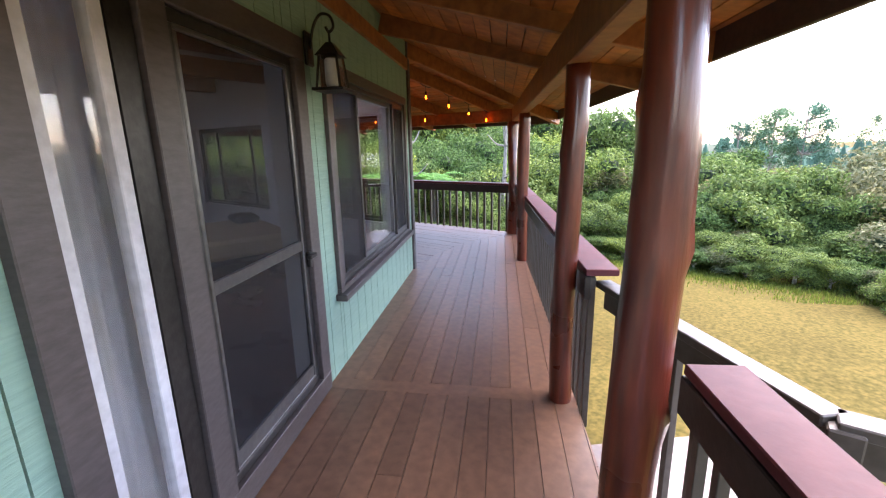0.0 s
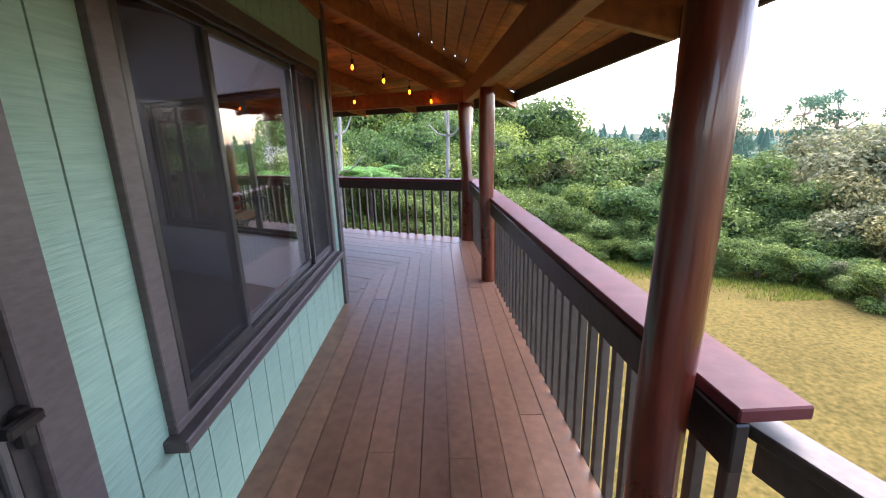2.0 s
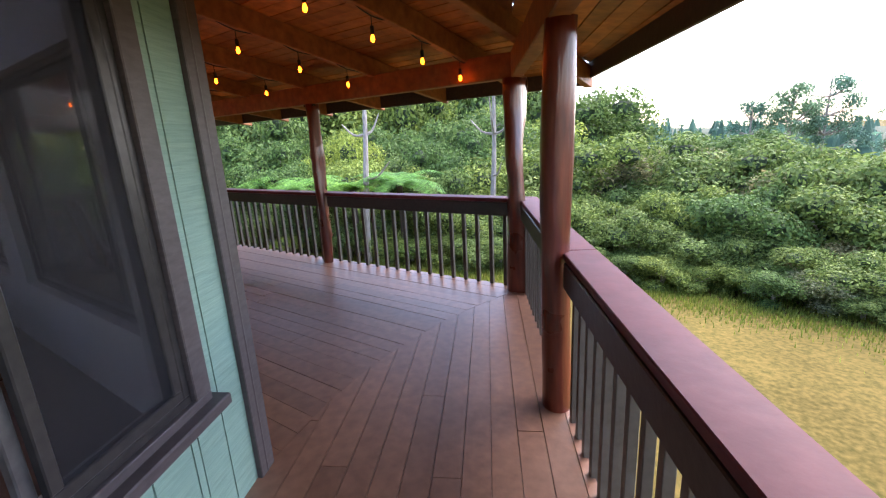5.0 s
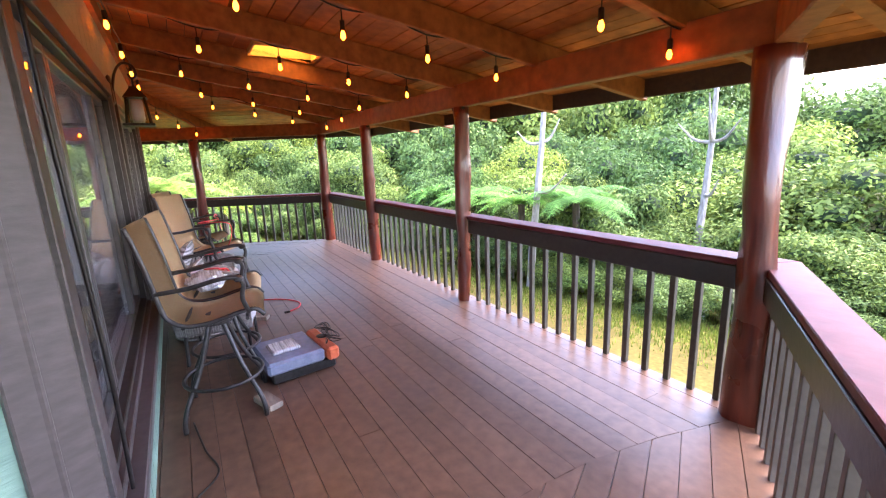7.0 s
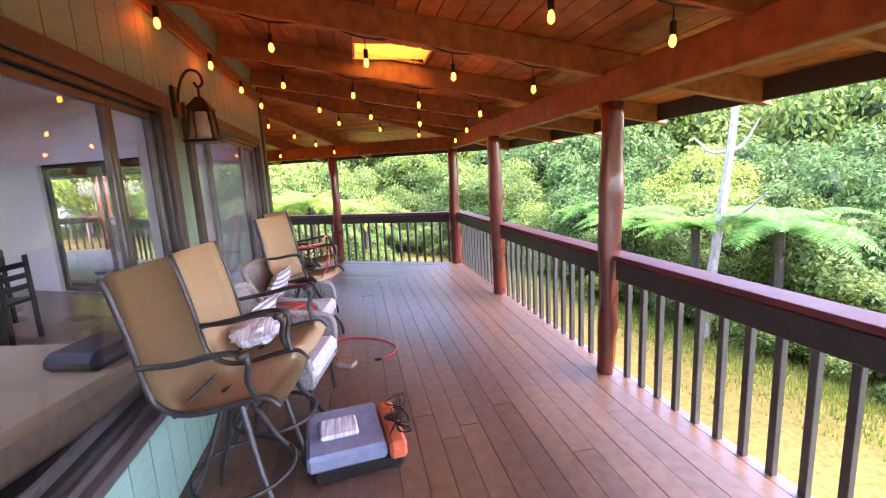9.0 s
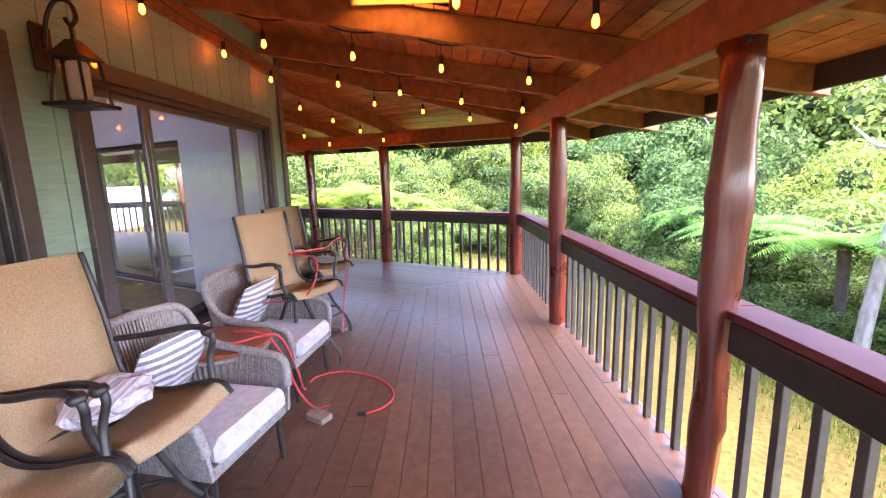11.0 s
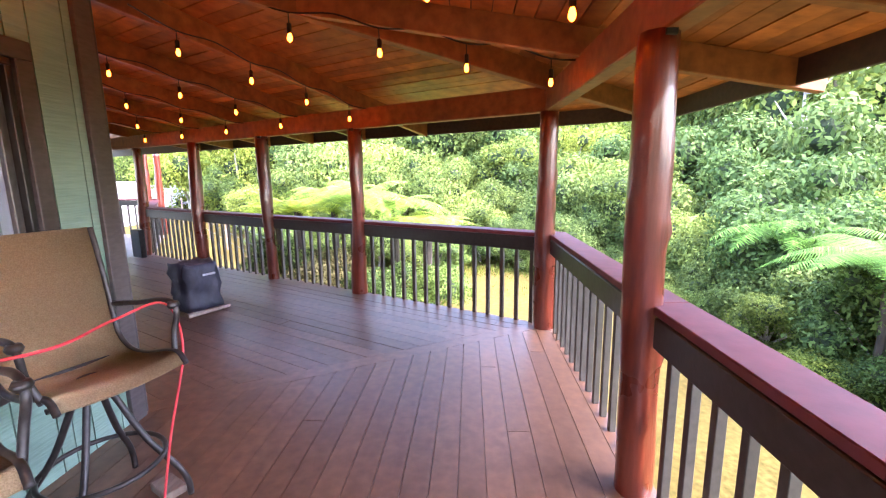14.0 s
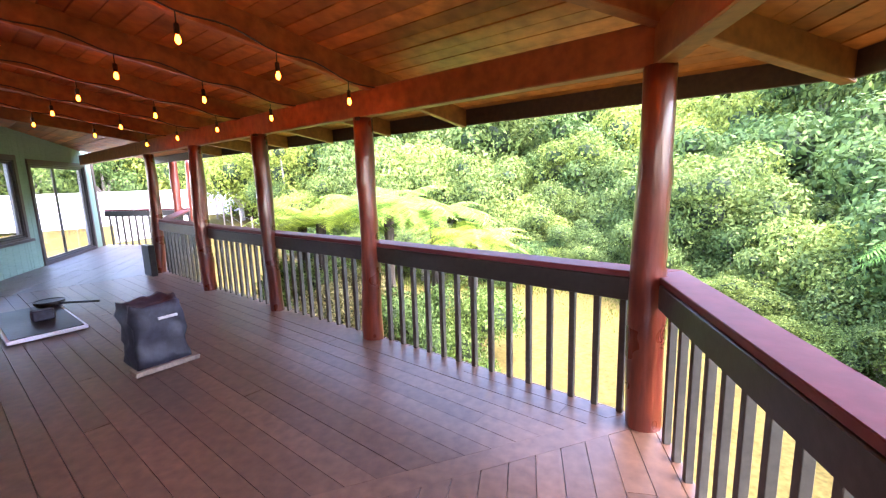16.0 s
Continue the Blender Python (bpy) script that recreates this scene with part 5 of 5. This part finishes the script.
v = np.stack([np.stack([gx - dx, gy - dy, zz - 0.01], 1), np.stack([gx + dx, gy + dy, zz - 0.01], 1), np.stack([gx + dy * 1.5, gy - dx * 1.5, zz + hgt], 1)], 1).reshape(-1, 3)
me = bpy.data.meshes.new("grass")
me.from_pydata(v.tolist(), [], np.arange(3 * n).reshape(-1, 3).tolist())
me.materials.append(GRASS)
tagged(new("grass", me), "tufts of yellow-green lawn grass", "grass", kind="stuff")
# greenhouse tunnel far off by the slope
gh = thing("greenhouse", (-30, -16, ground_z(-30, -16)), "long white plastic greenhouse tunnel on the slope", "greenhouse")
tb = bmesh.new()
rows = []
for s in np.linspace(-6, 6, 9):
    rows.append([tb.verts.new((-30 + 0.5 * s + 1.6 * math.cos(a) * 0.86, -16.5 - 0.86 * s + 1.6 * math.cos(a) * 0.5, ground_z(-30, -16) - 0.3 + 1.9 * math.sin(a))) for a in np.linspace(0, math.pi, 9)])
for a, b in zip(rows, rows[1:]):
    for k in range(8):
        tb.faces.new((a[k], a[k + 1], b[k + 1], b[k]))
tb.faces.new(rows[0])
tb.faces.new(rows[-1][::-1])
part("cover", tb, TARP, gh, smooth=True)


# wire fence up the slope beyond the far lawn
fence = thing("wire_fence", (-21, -3, ground_z(-21, -3)), "thin grey wire fence with slender posts up the slope", "fence")
tops = []
for k in range(9):
    p = V2(-19.5, 0.2).lerp(V2(-31, -12), k / 8)
    z = ground_z(p.x, p.y)
    part("post", tube(bmesh.new(), [(p.x, p.y, z - 0.2), (p.x, p.y, z + 1.2)], 0.035, 6), RAWWOOD, fence)
    tops.append(at(p, z))
for h in (0.35, 0.7, 1.1):
    part("wire", tube(bmesh.new(), [q + Vector((0, 0, h)) for q in tops], 0.008, 4), ALU_LIGHT, fence)


# ---- deck planks, laid last ----
def lay_deck(name, sec, region, along, mat, label, width=0.145, piece=4.8, seed=1):
    fl = thing(name, (region[0].x, region[0].y, 0), label, "floor", kind="structure")
    rnd = random.Random(seed)
    n = V2(-along.y, along.x)
    o = region[0]
    ds = [(p - o).dot(n) for p in region]
    for k in range(math.floor(min(ds) / width), math.ceil(max(ds) / width)):
        strip = clip(clip(region, o + n * (k * width + 0.002), n), o + n * ((k + 1) * width - 0.002), -n)
        if len(strip) < 3:
            continue
        ss = [(p - o).dot(along) for p in strip]
        s = min(ss) - rnd.uniform(0, piece)
        while s < max(ss):
            pc = clip(clip(strip, o + along * (s + 0.0015), along), o + along * (s + piece - 0.0015), -along)
            s += piece
            if len(pc) > 2:
                h = rnd.uniform(-0.0015, 0.0015)
                part("plank", slab(pc, lambda p: sec.floor(p) + h, 0.028), mat, fl)
    return fl


# Dark sheets added under the boards, so no pale ground shows through the gaps.
for nm, sec, reg in (("a", SA, [CA, CA + DA * 8.5, meet(CA + DA * 8.5, NA, P1, OA), P1]), ("b", SB, [CA, P1, P4, CB]), ("c", SC, [CB, P4, P8, CC])):
    tagged(part("subfloor_" + nm, slab(reg, lambda p: sec.floor(p) - 0.10, 0.03), EAVE), "dark sheet added below the deck boards to keep the gaps dark", "floor", kind="structure")


def shrink_out(p, sec, by=0.10):
    return p + sec.out * by


OP1, OP4 = meet(P1 + SA.out * 0.1, OA, P1 + SB.out * 0.1, (P4 - P1).normalized()), meet(P4 + SB.out * 0.1, (P4 - P1).normalized(), P4 + SC.out * 0.1, DC)
SEAM = 3.0
qa, qb = CA + DA * SEAM, CA + DA * (SEAM + 0.14)
oa, ob_ = meet(qa, NA, OP1, OA), meet(qb, NA, OP1, OA)
END = CA + DA * 8.5
CURVE = [V2(-3.67, 7.0), V2(-3.79, 6.55), V2(-3.87, 6.1), V2(-3.89, 5.65), V2(-3.87, 5.1), V2(-3.8, 4.7), V2(-3.71, 4.38)]
lay_deck("floor_a", SA, [CA, qa, oa, OP1, *CURVE], DA, DECK, "reddish brown deck boards of the narrow side", seed=2)
part_seam = part("seam_plank", slab([qa + DA * 0.002, qb - DA * 0.002, ob_, oa], SA.floor, 0.028), DECK, bpy.data.objects["floor_a"])
lay_deck("floor_start", SA, [qb, END, meet(END, NA, OP1, OA), ob_], DA, DECK, "reddish brown deck boards by the screen door", seed=3)
lay_deck("floor_b", SB, [CA, *[p + V2(-0.004, 0) for p in CURVE[::-1]], OP1, OP4, CB], V2(-1, 0), DECK, "reddish brown deck boards of the wide porch", seed=4)
dm = (OP4 - CB).normalized()
mn = V2(-dm.y, dm.x)
if mn.dot(CC - CB) < 0:
    mn = -mn
c0, c1 = CB + mn * 0.15, OP4 + mn * 0.15
ci, co = meet(c0, dm, CB, dc), meet(c0, dm, OP4, DC)
tagged(part("mitre_plank", slab([CB + mn * 0.002, OP4 + mn * 0.002, co, ci], SC.floor, 0.028), DECK, bpy.data.objects["floor_b"]))
lay_deck("floor_c", SC, [ci, co, P8 + SC.out * 0.1, CC + V2(-0.05, 0.05)], dc, DECK, "reddish brown deck boards beyond the corner", seed=5)
lay_deck("floor_d", SC, [CC + V2(-0.052, 0.045), P8 + SC.out * 0.1 + DC * 0.004, V2(-18.25, -2.15), V2(-18.75, -5.25), D1 + ND * 0.02, CC + ND * 0.02], V2(-0.88, -0.475), DECK_GREY, "grey deck boards before the far wing", width=0.15, seed=6)
